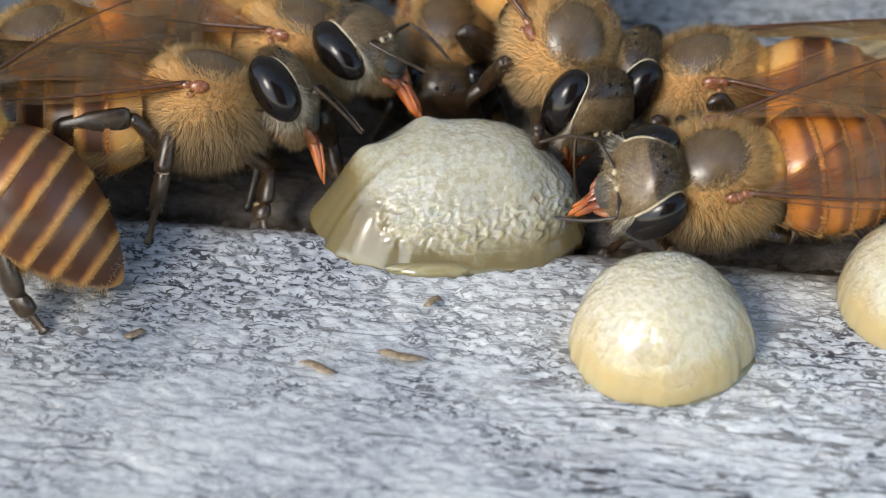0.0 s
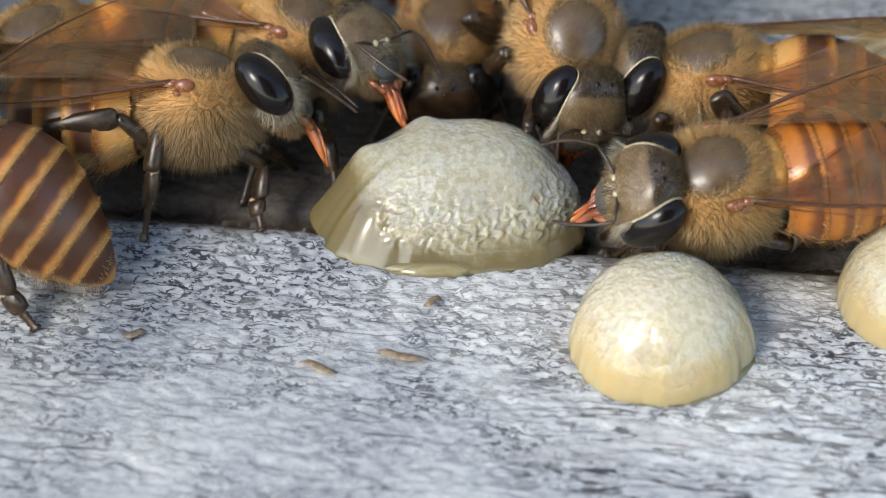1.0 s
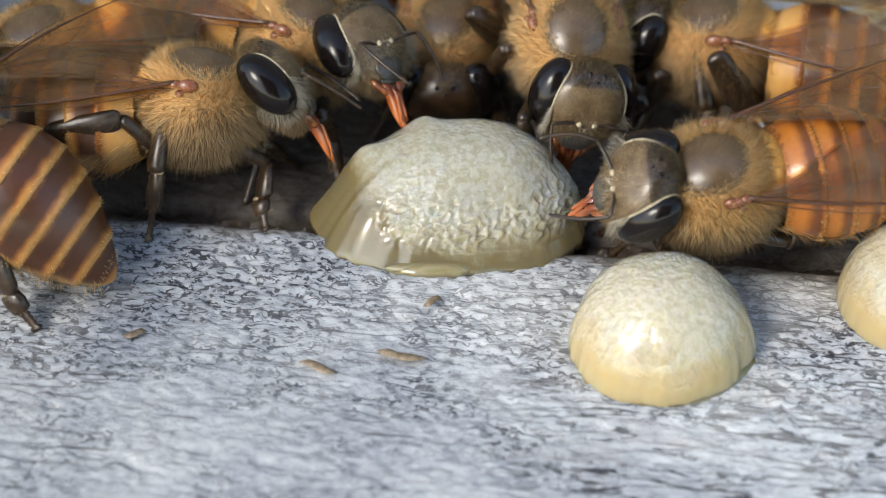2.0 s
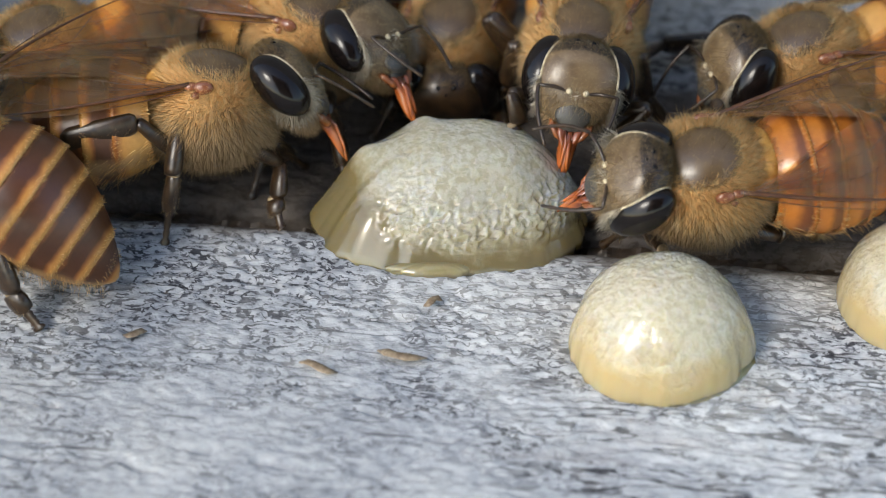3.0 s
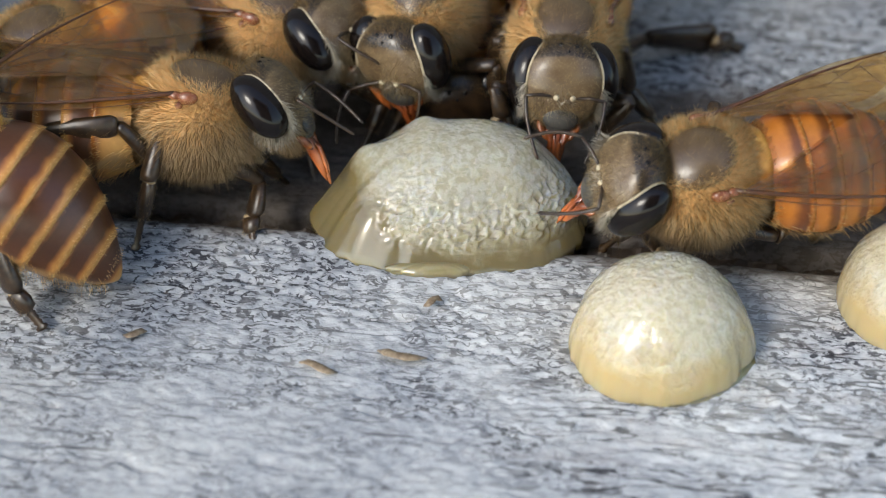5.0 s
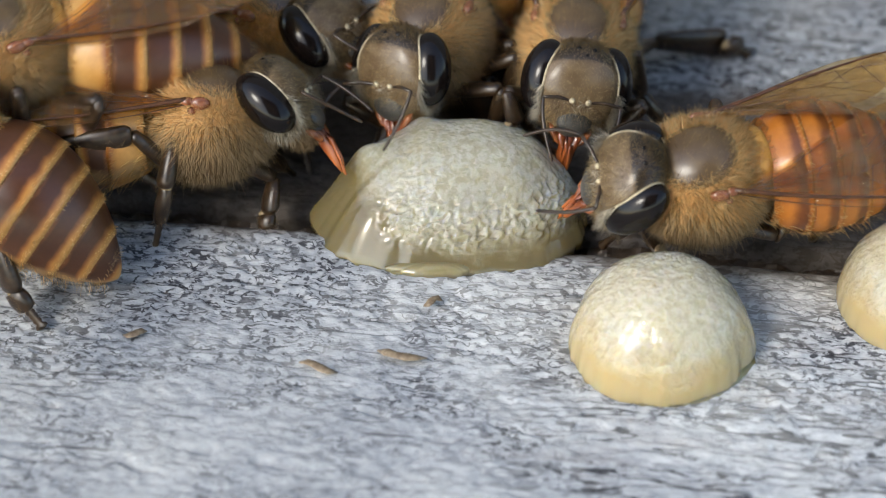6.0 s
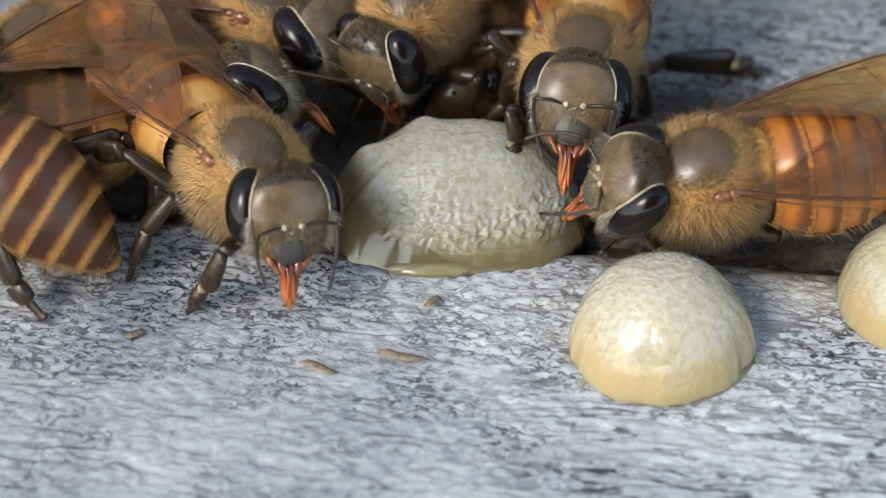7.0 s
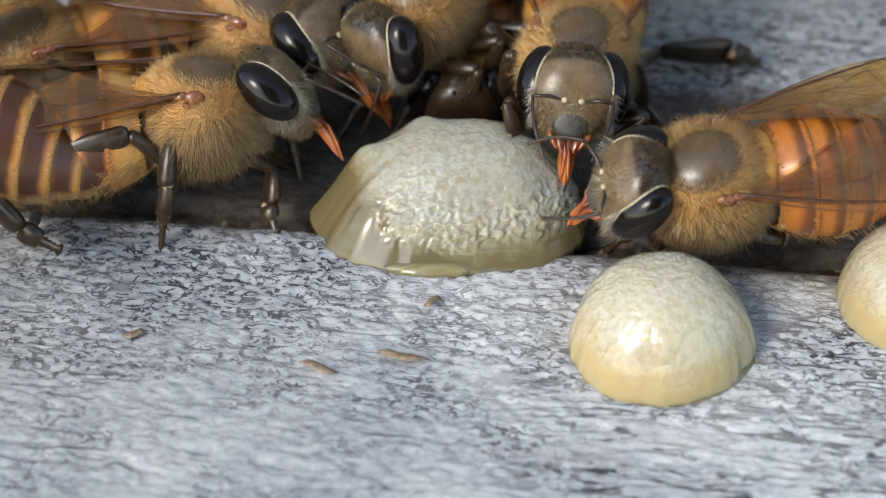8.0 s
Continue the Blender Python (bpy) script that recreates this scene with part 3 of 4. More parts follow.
def head_points(n, seed):
    """Random places on the head, clear of both eyes, with their normals."""
    rng = np.random.default_rng(seed)
    eyes = [eye_turn(s).inverted() for s in (1, -1)]
    pts, nor = [], []
    while len(pts) < n:
        u = Vector(rng.normal(0, 1, 3)).normalized()
        q = head_shape(u)
        p = Vector((HEAD_AT[i] + q[i] * HEAD_R[i] for i in range(3)))
        if any(sum(((e @ p)[i] / EYE_R[i]) ** 2 for i in range(3)) < 1.06 for e in eyes):
            continue
        pts.append(tuple(p))
        nor.append(tuple(Vector((math.copysign(abs(q[i]) ** 1.5, q[i]) / HEAD_R[i] for i in range(3))).normalized()))
    return np.array(pts), np.array(nor), rng


def make_head_fur():
    pts, nor, rng = head_points(9000, 31)
    face = pts[:, 0] > 1.12
    ln = rng.uniform(0.16, 0.40, len(pts)) * np.where(face, np.where(pts[:, 2] < -0.3, 0.55, 0.2), np.where(pts[:, 2] < -0.2, 0.85, np.where(pts[:, 2] > 0.6, 0.55, 0.8)))
    crown = ~face & (pts[:, 2] > 0.55)
    back = ~face & ~crown
    return (hair_mesh("head_fur", pts[back], nor[back], ln[back], 0.0066, (-0.25, 0, -0.15), FUR_BREAST, 0.30, 7),
            hair_mesh("face_fuzz", pts[face], nor[face], ln[face], 0.005, (0, 0, -0.3), FUR_FACE, 0.3, 9),
            hair_mesh("crown_fur", pts[crown], nor[crown], ln[crown], 0.006, (-0.1, 0, 0.2), FUR_DULL, 0.25, 10))


def make_cheek_fur():
    """Pale fringe behind and below both eyes."""
    rng = np.random.default_rng(91)
    pts, nor = [], []
    for side in (1, -1):
        m = eye_turn(side)
        for _ in range(1500):
            a = rng.uniform(math.radians(135), math.radians(345))
            f = eye_margin(side, a) + rng.uniform(-0.10, 0.06)
            f = max(-0.95, min(0.95, f))
            g = math.sqrt(1 - f * f) * rng.uniform(0.97, 1.04)
            n = Vector((math.cos(a), 0.65 * side, math.sin(a))).normalized()
            pts.append(m @ Vector((EYE_R[0] * g * math.cos(a), EYE_R[1] * f * side, EYE_R[2] * g * math.sin(a))))
            nor.append(m.to_3x3() @ n)
    return hair_mesh("cheek_fur", np.array([tuple(p) for p in pts]), np.array([tuple(p) for p in nor]), rng.uniform(0.16, 0.50, len(pts)), 0.0066, (-0.1, 0, -0.35),
                     FUR_PALE, 0.2, 92)


def make_leg_piece(name, profile, flat=0.7, mat=None, length=1.0):
    """A leg piece along +x; profile: (place, radius)."""
    bm = bmesh.new()
    tube(bm, [(x * length, 0, 0) for x, r in profile], [r for x, r in profile], 12, flat)
    return as_mesh(name, bm, mat or DARK)


def make_leg_fringe(seed, radius, length=1.0):
    rng = np.random.default_rng(seed)
    n = 240
    a = rng.uniform(0, math.tau, n)
    x = rng.uniform(0.1, 0.98, n)
    nor = np.stack([np.full(n, 0.3), np.cos(a), np.sin(a)], axis=1)
    pts = np.stack([x * length, np.cos(a) * radius, np.sin(a) * radius * 0.7], axis=1)
    return hair_mesh("leg_fringe", pts, nor, rng.uniform(0.06, 0.16, n), 0.006, (0.2, 0, 0), FUR_FACE, 0.2, seed)


def wing_outline(length, width, n=26):
    """Points of the wing's edge: the leading edge out, the hind edge back."""
    lead, hind = [], []
    for k in range(n + 1):
        f = k / n
        lead.append((-length * f, 0.10 * width * math.sin(f * math.pi) - 0.30 * width * max(0, f - 0.75) ** 1.5 * 4))
        hind.append((-length * f, -width * (math.sin(min(1.0, f * 1.02) ** 1.5 * math.pi * 0.80) ** 0.85) - 0.05))
    return lead, hind


def make_wing(length, width, name, lead_vein):
    lead, hind = wing_outline(length, width)
    bm = bmesh.new()
    rows = []
    for (x0, y0), (x1, y1) in zip(lead, hind):
        row = []
        for j in range(9):
            f = j / 8
            y = y0 + (min(y1, y0 - 0.04) - y0) * f
            z = 0.10 * math.sin(x0 * 2.1 + f * 4) * f * (1 - f) * 2 - 0.10 * f * f
            row.append(bm.verts.new((x0 + (x1 - x0) * f, y, z)))
        rows.append(row)
    for p, q in zip(rows, rows[1:]):
        for j in range(8):
            bm.faces.new((p[j], q[j], q[j + 1], p[j + 1]))
    me = as_mesh(name, bm, WING)
    vb = bmesh.new()
    tube(vb, [(x, y, 0.01) for x, y in lead[:22]], [lead_vein * (1 - 0.036 * k) for k in range(22)], 6)
    def at(f, g):
        k = min(int(f * 26), 26)
        return (-length * f, lead[k][1] + (hind[k][1] - lead[k][1]) * g, 0.02 - 0.10 * g * g)
    for line in (((0.02, 0.1), (0.2, 0.25), (0.45, 0.30), (0.62, 0.06)), ((0.05, 0.3), (0.25, 0.50), (0.5, 0.60), (0.66, 0.97)),
                 ((0.05, 0.6), (0.2, 0.85), (0.36, 0.97)), ((0.45, 0.30), (0.6, 0.45), (0.78, 0.92)), ((0.58, 0.12), (0.75, 0.25), (0.9, 0.40)),
                 ((0.30, 0.28), (0.32, 0.54)), ((0.60, 0.10), (0.62, 0.75)), ((0.72, 0.10), (0.72, 0.60))):
        pts = [at(*q) for q in line]
        tube(vb, pts, [0.009] * len(pts), 5)
    vb_me = as_mesh("vein", vb, VEIN)
    return me, vb_me


SHARED = dict(thorax=make_thorax(), notum=make_notum(), scutellum=make_scutellum(), fuzz=make_notum_fuzz(), waist=make_waist(), ab_fur=make_abdomen_fur(), head=make_head(FACE),
              eyes=[make_eye(s) for s in (1, -1)], rims=[make_eye_rim(s) for s in (1, -1)],
              ocelli=[make_ocellus(1.26, 0, 1.18), make_ocellus(1.10, 0.24, 1.32), make_ocellus(1.10, -0.24, 1.32)], clypeus=make_clypeus(),
              mandibles=[make_mandible(s) for s in (1, -1)], tongue=make_tongue(),
              dark=[make_tergite(i, BAND_DARK if i else BAND_GOLD) for i in range(6)], orange=[make_tergite(i, BAND_ORANGE) for i in range(6)])
SHARED["sockets"] = [make_socket(s) for s in (1, -1)]
# Dark copy of the head: deep shade behind the drop put into its colour.
SHARED["shaded_head"] = make_head(DARK)
SHARED["banded"] = [make_tergite(i, BAND_DARK) for i in range(6)]
SHARED["cheek"] = make_cheek_fur()
SHARED["tuft"], SHARED["tegulae"] = make_tuft(), [make_tegula(s) for s in (1, -1)]
SHARED["collar"], SHARED["breast"] = make_thorax_fur()
SHARED["head_fur"], SHARED["face_fuzz"], SHARED["crown_fur"] = make_head_fur()
SHARED["antennae"] = {b: [make_antenna(s, b) for s in (1, -1)] for b in (-1, 0, 1)}
SHARED["forewing"] = make_wing(8.0, 2.7, "forewing", 0.075)
SHARED["hindwing"] = make_wing(5.6, 1.9, "hindwing", 0.022)
SIZES = {"fore": (1.9, 1.7, 2.0), "middle": (2.0, 1.9, 2.5), "hind": (2.5, 2.8, 3.1)}
TARSUS = [(0.0, 0.12), (0.03, 0.23), (0.25, 0.27), (0.48, 0.23), (0.54, 0.10), (0.58, 0.13), (0.66, 0.10), (0.70, 0.12),
          (0.78, 0.09), (0.82, 0.12), (0.90, 0.08), (0.94, 0.15), (1.0, 0.16), (1.04, 0.05)]
for pair, (l1, l2, l3) in SIZES.items():
    hind = pair == "hind"
    SHARED["femur_" + pair] = make_leg_piece("femur", [(-0.12, 0.16), (0.0, 0.25), (0.3, 0.28), (0.7, 0.26), (0.95, 0.21), (1.0, 0.12)], 0.9, None, l1)
    SHARED["tibia_" + pair] = make_leg_piece("tibia", [(0.0, 0.13), (0.06, 0.19), (0.5, 0.27), (0.85, 0.30), (0.97, 0.25), (1.0, 0.14)], 1.9 if hind else 1.0, None, l2)
    SHARED["fringe_" + pair] = make_leg_fringe(41, 0.25 if hind else 0.22, l2)
SHARED["tarsus"] = make_leg_piece("tarsus", TARSUS, 0.95)
SHARED["tarsus_hind"] = make_leg_piece("tarsus", TARSUS, 1.7)
SHARED["joint"] = make_leg_piece("joint", [(-0.06, 0.13), (-0.035, 0.205), (0.035, 0.205), (0.06, 0.13)], 0.8, PALE)
SHARED["fringe"] = make_leg_fringe(41, 0.22)


# ---- placing bees ----
def stand(x, y, z, yaw, pitch=0, roll=0):
    """The pose of a bee whose thorax is centred at x, y, z mm; pitch lifts the head."""
    turn = Matrix.Rotation(radians(yaw), 4, "Z") @ Matrix.Rotation(radians(-pitch), 4, "Y") @ Matrix.Rotation(radians(roll), 4, "X")
    return Matrix.Translation((x * MM, y * MM, z * MM)) @ turn @ Matrix.Translation((0, 0, -THORAX_Z * MM))


def head_pose(nod=0, turn=0, tilt=0):
    """The head on its neck: nod brings the mouth forward, turn looks to the bee's left."""
    return mmpose(1.72, 0, THORAX_Z + 0.05) @ Matrix.Rotation(radians(turn), 4, "Z") @ Matrix.Rotation(radians(-nod), 4, "Y") @ Matrix.Rotation(radians(tilt), 4, "X")


def along(a, b, up=Vector((0, 0, 1))):
    """The turn that lays +x from a to b."""
    x = (b - a).normalized()
    y = up.cross(x)
    y = y.normalized() if y.length > 1e-6 else Vector((0, 1, 0))
    return Matrix((x, y, x.cross(y))).transposed()


HIPS = {"fore": (1.15, 0.8, -1.2), "middle": (0.05, 1.05, -1.35), "hind": (-0.95, 1.05, -1.2)}
FEET = {"fore": (2.6, 2.3), "middle": (-0.1, 3.7), "hind": (-3.4, 3.2)}


def bent(hip, ankle, l1, l2, pole):
    d = ankle - hip
    dist = min(d.length, (l1 + l2) * 0.985)
    x = d.normalized()
    a = (l1 * l1 - l2 * l2 + dist * dist) / (2 * dist)
    h = math.sqrt(max(0.0, l1 * l1 - a * a))
    side = (pole - x * pole.dot(x)).normalized()
    return hip + x * a + side * h, hip + x * dist


def add_leg(bee, pair, side, foot, up):
    """One leg from its hip to the foot, both in the bee's space in mm."""
    hx, hy, hz = HIPS[pair]
    l1, l2, l3 = SIZES[pair]
    hip = Vector((hx, hy * side, hz + THORAX_Z))
    given = foot if len(foot) == 3 and not isinstance(foot[0], float) else None
    foot = Vector(given[2] if given else foot)
    flat = hip - foot
    flat -= up * flat.dot(up)
    flat = flat.normalized() if flat.length > 0.01 else Vector((0, side, 0))
    steep = 0.80 if pair != "hind" else 0.5
    ankle = foot + up * (l3 * steep) + flat * (l3 * math.sqrt(1 - steep * steep))
    if given:
        knee, ankle = Vector(given[0]), Vector(given[1])
    else:
        knee, ankle = bent(hip, ankle, l1, l2, up + Vector((0.15, 0.7 * side, 0)))
    leg = part_of(pair + "_leg", SHARED["femur_" + pair], bee)
    leg.matrix_basis = Matrix.LocRotScale(hip * MM, along(hip, knee, up).to_quaternion(), ((knee - hip).length / l1, 1, 1))
    inv = leg.matrix_basis.inverted()
    def limb(name, me, a, b, scale=None):
        m = Matrix.LocRotScale(a * MM, along(a, b, up).to_quaternion(), (scale or (b - a).length, 1, 1))
        return part_of(name, me, leg, inv @ m)
    reach = (ankle - knee).length / l2
    limb("tibia", SHARED["tibia_" + pair], knee, ankle, reach)
    limb("tarsus", SHARED["tarsus_hind" if pair == "hind" else "tarsus"], ankle, foot)
    limb("pale_joint", SHARED["joint"], ankle, foot, 1.0)
    limb("leg_fringe", SHARED["fringe_" + pair], knee, ankle, reach)
    limb("leg_fringe", SHARED["fringe"], ankle, ankle + (foot - ankle) * 0.55)
    return leg


FRONT_Z, BACK_Z = 0.0, -0.4
SEAM = ((-10.23, 1.72), (12.21, -0.98))
GRAIN = math.degrees(math.atan2(SEAM[1][1] - SEAM[0][1], SEAM[1][0] - SEAM[0][0]))


def board_height(x, y):
    f = (x - SEAM[0][0]) / (SEAM[1][0] - SEAM[0][0])
    return FRONT_Z if y < SEAM[0][1] + f * (SEAM[1][1] - SEAM[0][1]) + 0.1 else BACK_Z


def honey_bee(label, m, head=(20, 0, 0), bands="dark", abdomen=(0, 0), wings=(9, 0, 24), tongue=True, bend=(-1, -1), feet=None, ab_scale=1.0, shaded=False):
    """A bee at the pose m. abdomen: droop and sideways bend; wings: spread, lift and tilt; feet: world places in mm by (pair, side)."""
    bee = tagged(new("honey_bee"), label, "bee", "bees round the honey")
    bee.empty_display_size = 0.002
    bee.matrix_basis = m
    at_thorax = mmpose(0, 0, THORAX_Z)
    th = part_of("thorax", SHARED["thorax"], bee, at_thorax)
    part_of("notum", SHARED["notum"], th, label="bare olive-brown shield")
    part_of("scutellum", SHARED["scutellum"], th, label="amber scutellum")
    part_of("collar_fur", SHARED["collar"], th, label="golden fur", kind="stuff")
    part_of("breast_fur", SHARED["breast"], th, label="pale greyish fur", kind="stuff")
    part_of("notum_fuzz", SHARED["fuzz"], th, kind="stuff")
    hd = part_of("head", SHARED["shaded_head" if shaded else "head"], bee, head_pose(*head))
    for i, side in enumerate((1, -1)):
        part_of("eye", SHARED["eyes"][i], hd, label="glossy black compound eye")
        if not shaded:
            part_of("eye_rim", SHARED["rims"][i], hd)
            part_of("antenna_socket", SHARED["sockets"][i], hd)
        part_of("antenna", SHARED["antennae"][bend[i]][i], hd)
        part_of("mandible", SHARED["mandibles"][i], hd)
    for me in SHARED["ocelli"]:
        part_of("ocellus", me, hd)
    part_of("clypeus", SHARED["clypeus"], hd)
    part_of("antenna_tuft", SHARED["tuft"], hd, kind="stuff")
    for me in SHARED["tegulae"]:
        part_of("tegula", me, th, label="glossy red-brown wing hinge")
    if not shaded:
        part_of("head_fur", SHARED["head_fur"], hd, kind="stuff")
        part_of("cheek_fur", SHARED["cheek"], hd, kind="stuff")
        part_of("face_fuzz", SHARED["face_fuzz"], hd, kind="stuff")
    part_of("crown_fur", SHARED["crown_fur"], hd, kind="stuff")
    if tongue:
        part_of("proboscis", SHARED["tongue"], hd, label="orange-red proboscis stretched out")
    ab = part_of("abdomen", SHARED["waist"], bee, mmpose(-1.78, 0, THORAX_Z - 0.05, 0, -abdomen[0], abdomen[1]) @ Matrix.Diagonal((ab_scale, 1, 1, 1)))
    for me in SHARED[bands]:
        part_of("tergite", me, ab)
    part_of("abdomen_fur", SHARED["ab_fur"], ab, kind="stuff")
    for side in (1, -1):
        flip = Matrix.Diagonal((1, side, 1, 1))
        for name, dz, extra in (("forewing", 0.10, 0), ("hindwing", -0.08, 5)):
            wm = mmpose(-0.45, 1.34 * side, THORAX_Z + 1.18 + dz, 0, wings[1] if side > 0 or len(wings) < 5 else wings[4], -side * ((wings[0] if side > 0 else (wings[3] if len(wings) > 3 else wings[0])) + extra)) @ Matrix.Rotation(radians(-side * wings[2]), 4, "X") @ flip
            w = part_of(name, SHARED[name][0], bee, wm, "clear amber membrane")
            part_of("vein", SHARED[name][1], w)
    inv = m.inverted()
    up = (inv.to_3x3() @ Vector((0, 0, 1))).normalized()
    for pair in ("fore", "middle", "hind"):
        for side in (1, -1):
            if feet and (pair, side) in feet:
                spot = feet[(pair, side)]
                if not isinstance(spot[0], float):
                    add_leg(bee, pair, side, [inv @ (Vector(q) * MM) / MM for q in spot], up)
                    continue
                wpt = Vector(spot)
            else:
                fx, fy = FEET[pair]
                wpt = m @ (Vector((fx, fy * side, 0)) * MM) / MM
                wpt.z = board_height(wpt.x, wpt.y)
            wpt = inv @ (wpt * MM) / MM
            add_leg(bee, pair, side, wpt, up)
    return bee


def part_named(bee, name):
    return [o for o in bee.children if o.name.split(".")[0] == name]


# ---- weathered boards ----
def lattice(u, v, su, sv, seed):
    """Smooth value noise with cells of su x sv mm."""
    rng = np.random.default_rng(seed)
    g = rng.uniform(-1, 1, (257, 257))
    a, b = u / su, v / sv
    i, j = np.floor(a).astype(int), np.floor(b).astype(int)
    fu, fv = a - i, b - j
    fu, fv = fu * fu * (3 - 2 * fu), fv * fv * (3 - 2 * fv)
    i0, i1, j0, j1 = i % 257, (i + 1) % 257, j % 257, (j + 1) % 257
    return (g[i0, j0] * (1 - fu) + g[i1, j0] * fu) * (1 - fv) + (g[i0, j1] * (1 - fu) + g[i1, j1] * fu) * fv


def relief(u, v, seed):
    warp = lattice(u, v, 3.0, 1.5, seed + 1) * 0.35 + lattice(u, v, 0.8, 0.5, seed + 2) * 0.10
    w = v + warp
    h = 0.08 * lattice(u, v, 7.0, 3.0, seed + 3) + 0.02 * lattice(u, w, 2.5, 0.5, seed + 4)
    h += 0.018 * lattice(u, w, 0.9, 0.20, seed + 5) + 0.03 * lattice(u, v, 0.30, 0.18, seed + 6)
    split = lattice(u, w, 2.2, 0.30, seed + 7) + 0.5 * lattice(u, w, 0.8, 0.15, seed + 8)
    h -= 0.14 * np.clip((split - 0.72) / 0.25, 0, 1)
    nick = lattice(u, w, 0.55, 0.15, seed + 10) + 0.6 * lattice(u, w, 0.25, 0.14, seed + 11) + 0.5 * lattice(u, v, 6.0, 3.0, seed + 12)
    h -= 0.075 * np.clip((nick - 0.42) / 0.22, 0, 1) * np.clip((v + 9.0) / 4.0, 0.15, 1)
    return h


def spaced(lo, hi, fine_lo, fine_hi, step):
    """Places along a side: fine in the middle stretch, coarser towards the ends."""
    mid = list(np.arange(fine_lo, fine_hi + 1e-6, step))
    left, right, s, x = [], [], step, fine_lo
    while x > lo:
        s *= 1.35
        x = max(lo, x - s)
        left.append(x)
    s, x = step, mid[-1]
    while x < hi:
        s *= 1.35
        x = min(hi, x + s)
        right.append(x)
    return np.array(left[::-1] + mid + right)


def board(name, us, vs, top, depth, edge, seed, label, mat):
    """A board with real relief on its top; edge: the v of its rounded long side by the seam."""
    u, v = np.meshgrid(us, vs, indexing="ij")
    h = relief(u, v, seed)
    d = np.abs(v - edge)
    h -= np.where(d < 0.45, 0.45 - np.sqrt(np.maximum(0, 0.45 ** 2 - (0.45 - d) ** 2)), 0) * (1 + 0.3 * lattice(u, v, 1.2, 9.0, seed + 9))
    z = top + h
    nu, nv = len(us), len(vs)
    verts = np.stack([u, v, z], axis=-1).reshape(-1, 3)
    idx = np.arange(nu * nv).reshape(nu, nv)
    faces = np.stack([idx[:-1, :-1], idx[1:, :-1], idx[1:, 1:], idx[:-1, 1:]], axis=-1).reshape(-1, 4).tolist()
    loop = list(idx[:, 0]) + list(idx[-1, 1:]) + list(idx[-2::-1, -1]) + list(idx[0, -2:0:-1])
    base = len(verts)
    low = verts[loop].copy()
    low[:, 2] = top - depth
    k = len(loop)
    for i in range(k):
        j = (i + 1) % k
        faces.append([int(loop[j]), int(loop[i]), base + i, base + j])
    faces.append([base + i for i in range(k)][::-1])
    me = bpy.data.meshes.new(name)
    me.from_pydata((np.concatenate([verts, low]) * MM).tolist(), [], faces)
    me.materials.append(mat)
    me.polygons.foreach_set("use_smooth", [True] * (len(me.polygons) - 1) + [False])
    ob = new(name, me)
    ob.matrix_world = mmpose(*SEAM_MID, 0, 0, 0, GRAIN)
    return tagged(ob, label, "board", kind="structure")


SEAM_MID = ((SEAM[0][0] + SEAM[1][0]) / 2, (SEAM[0][1] + SEAM[1][1]) / 2)
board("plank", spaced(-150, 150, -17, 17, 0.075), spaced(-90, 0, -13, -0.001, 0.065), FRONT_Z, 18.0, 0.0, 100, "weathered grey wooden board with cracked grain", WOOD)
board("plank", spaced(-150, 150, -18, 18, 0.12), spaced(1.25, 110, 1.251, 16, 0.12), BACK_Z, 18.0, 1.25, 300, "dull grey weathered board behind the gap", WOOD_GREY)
gbm = bmesh.new()
bmesh.ops.create_grid(gbm, x_segments=20, y_segments=20, size=20000)
ground = tagged(new("ground", as_mesh("ground", gbm, SOIL)), "plain grey ground far below the boards", "ground", kind="structure")
ground.location = (0, 0, -0.06)
# uneven dark brown strip lying low in the gap between the boards
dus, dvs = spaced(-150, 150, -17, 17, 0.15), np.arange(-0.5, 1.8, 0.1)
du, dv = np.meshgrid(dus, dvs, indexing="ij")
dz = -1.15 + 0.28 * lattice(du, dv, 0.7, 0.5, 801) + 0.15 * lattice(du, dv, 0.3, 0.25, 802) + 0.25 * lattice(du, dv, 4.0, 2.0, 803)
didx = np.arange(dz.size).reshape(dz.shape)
strip_me = bpy.data.meshes.new("seam_dirt")
strip_me.from_pydata((np.stack([du, dv, dz], -1).reshape(-1, 3) * MM).tolist(), [],
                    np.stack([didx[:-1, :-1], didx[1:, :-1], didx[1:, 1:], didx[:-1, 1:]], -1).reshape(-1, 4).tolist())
strip_me.materials.append(SEAM_BROWN)
seam_dirt = tagged(new("seam_dirt", strip_me), "uneven dark brown strip low in the gap between boards", "dirt", kind="stuff")
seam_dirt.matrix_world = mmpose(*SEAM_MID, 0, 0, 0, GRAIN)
# Unseen wall, added to cut the sky's light under the bees.
wall_us, wall_vs = spaced(-150, 150, -20, 20, 2.0), spaced(0, 160, 1, 60, 2.0)
wu, wv = np.meshgrid(wall_us, wall_vs, indexing="ij")
wz = 6 + relief(wu, wv, 700) * 2
wverts = np.concatenate([np.stack([wu, wv, wz], -1).reshape(-1, 3), np.stack([wu, wv, wz * 0 - 6], -1).reshape(-1, 3)])
wn_v, cells = len(wall_vs), []
for off, order in ((0, (0, 1, 2, 3)), (len(wall_us) * wn_v, (3, 2, 1, 0))):
    for i in range(len(wall_us) - 1):
        for j in range(wn_v - 1):
            q = (off + i * wn_v + j, off + (i + 1) * wn_v + j, off + (i + 1) * wn_v + j + 1, off + i * wn_v + j + 1)
            cells.append([q[k] for k in order])
back_me = bpy.data.meshes.new("wall_back")
back_me.from_pydata((wverts * MM).tolist(), [], cells)
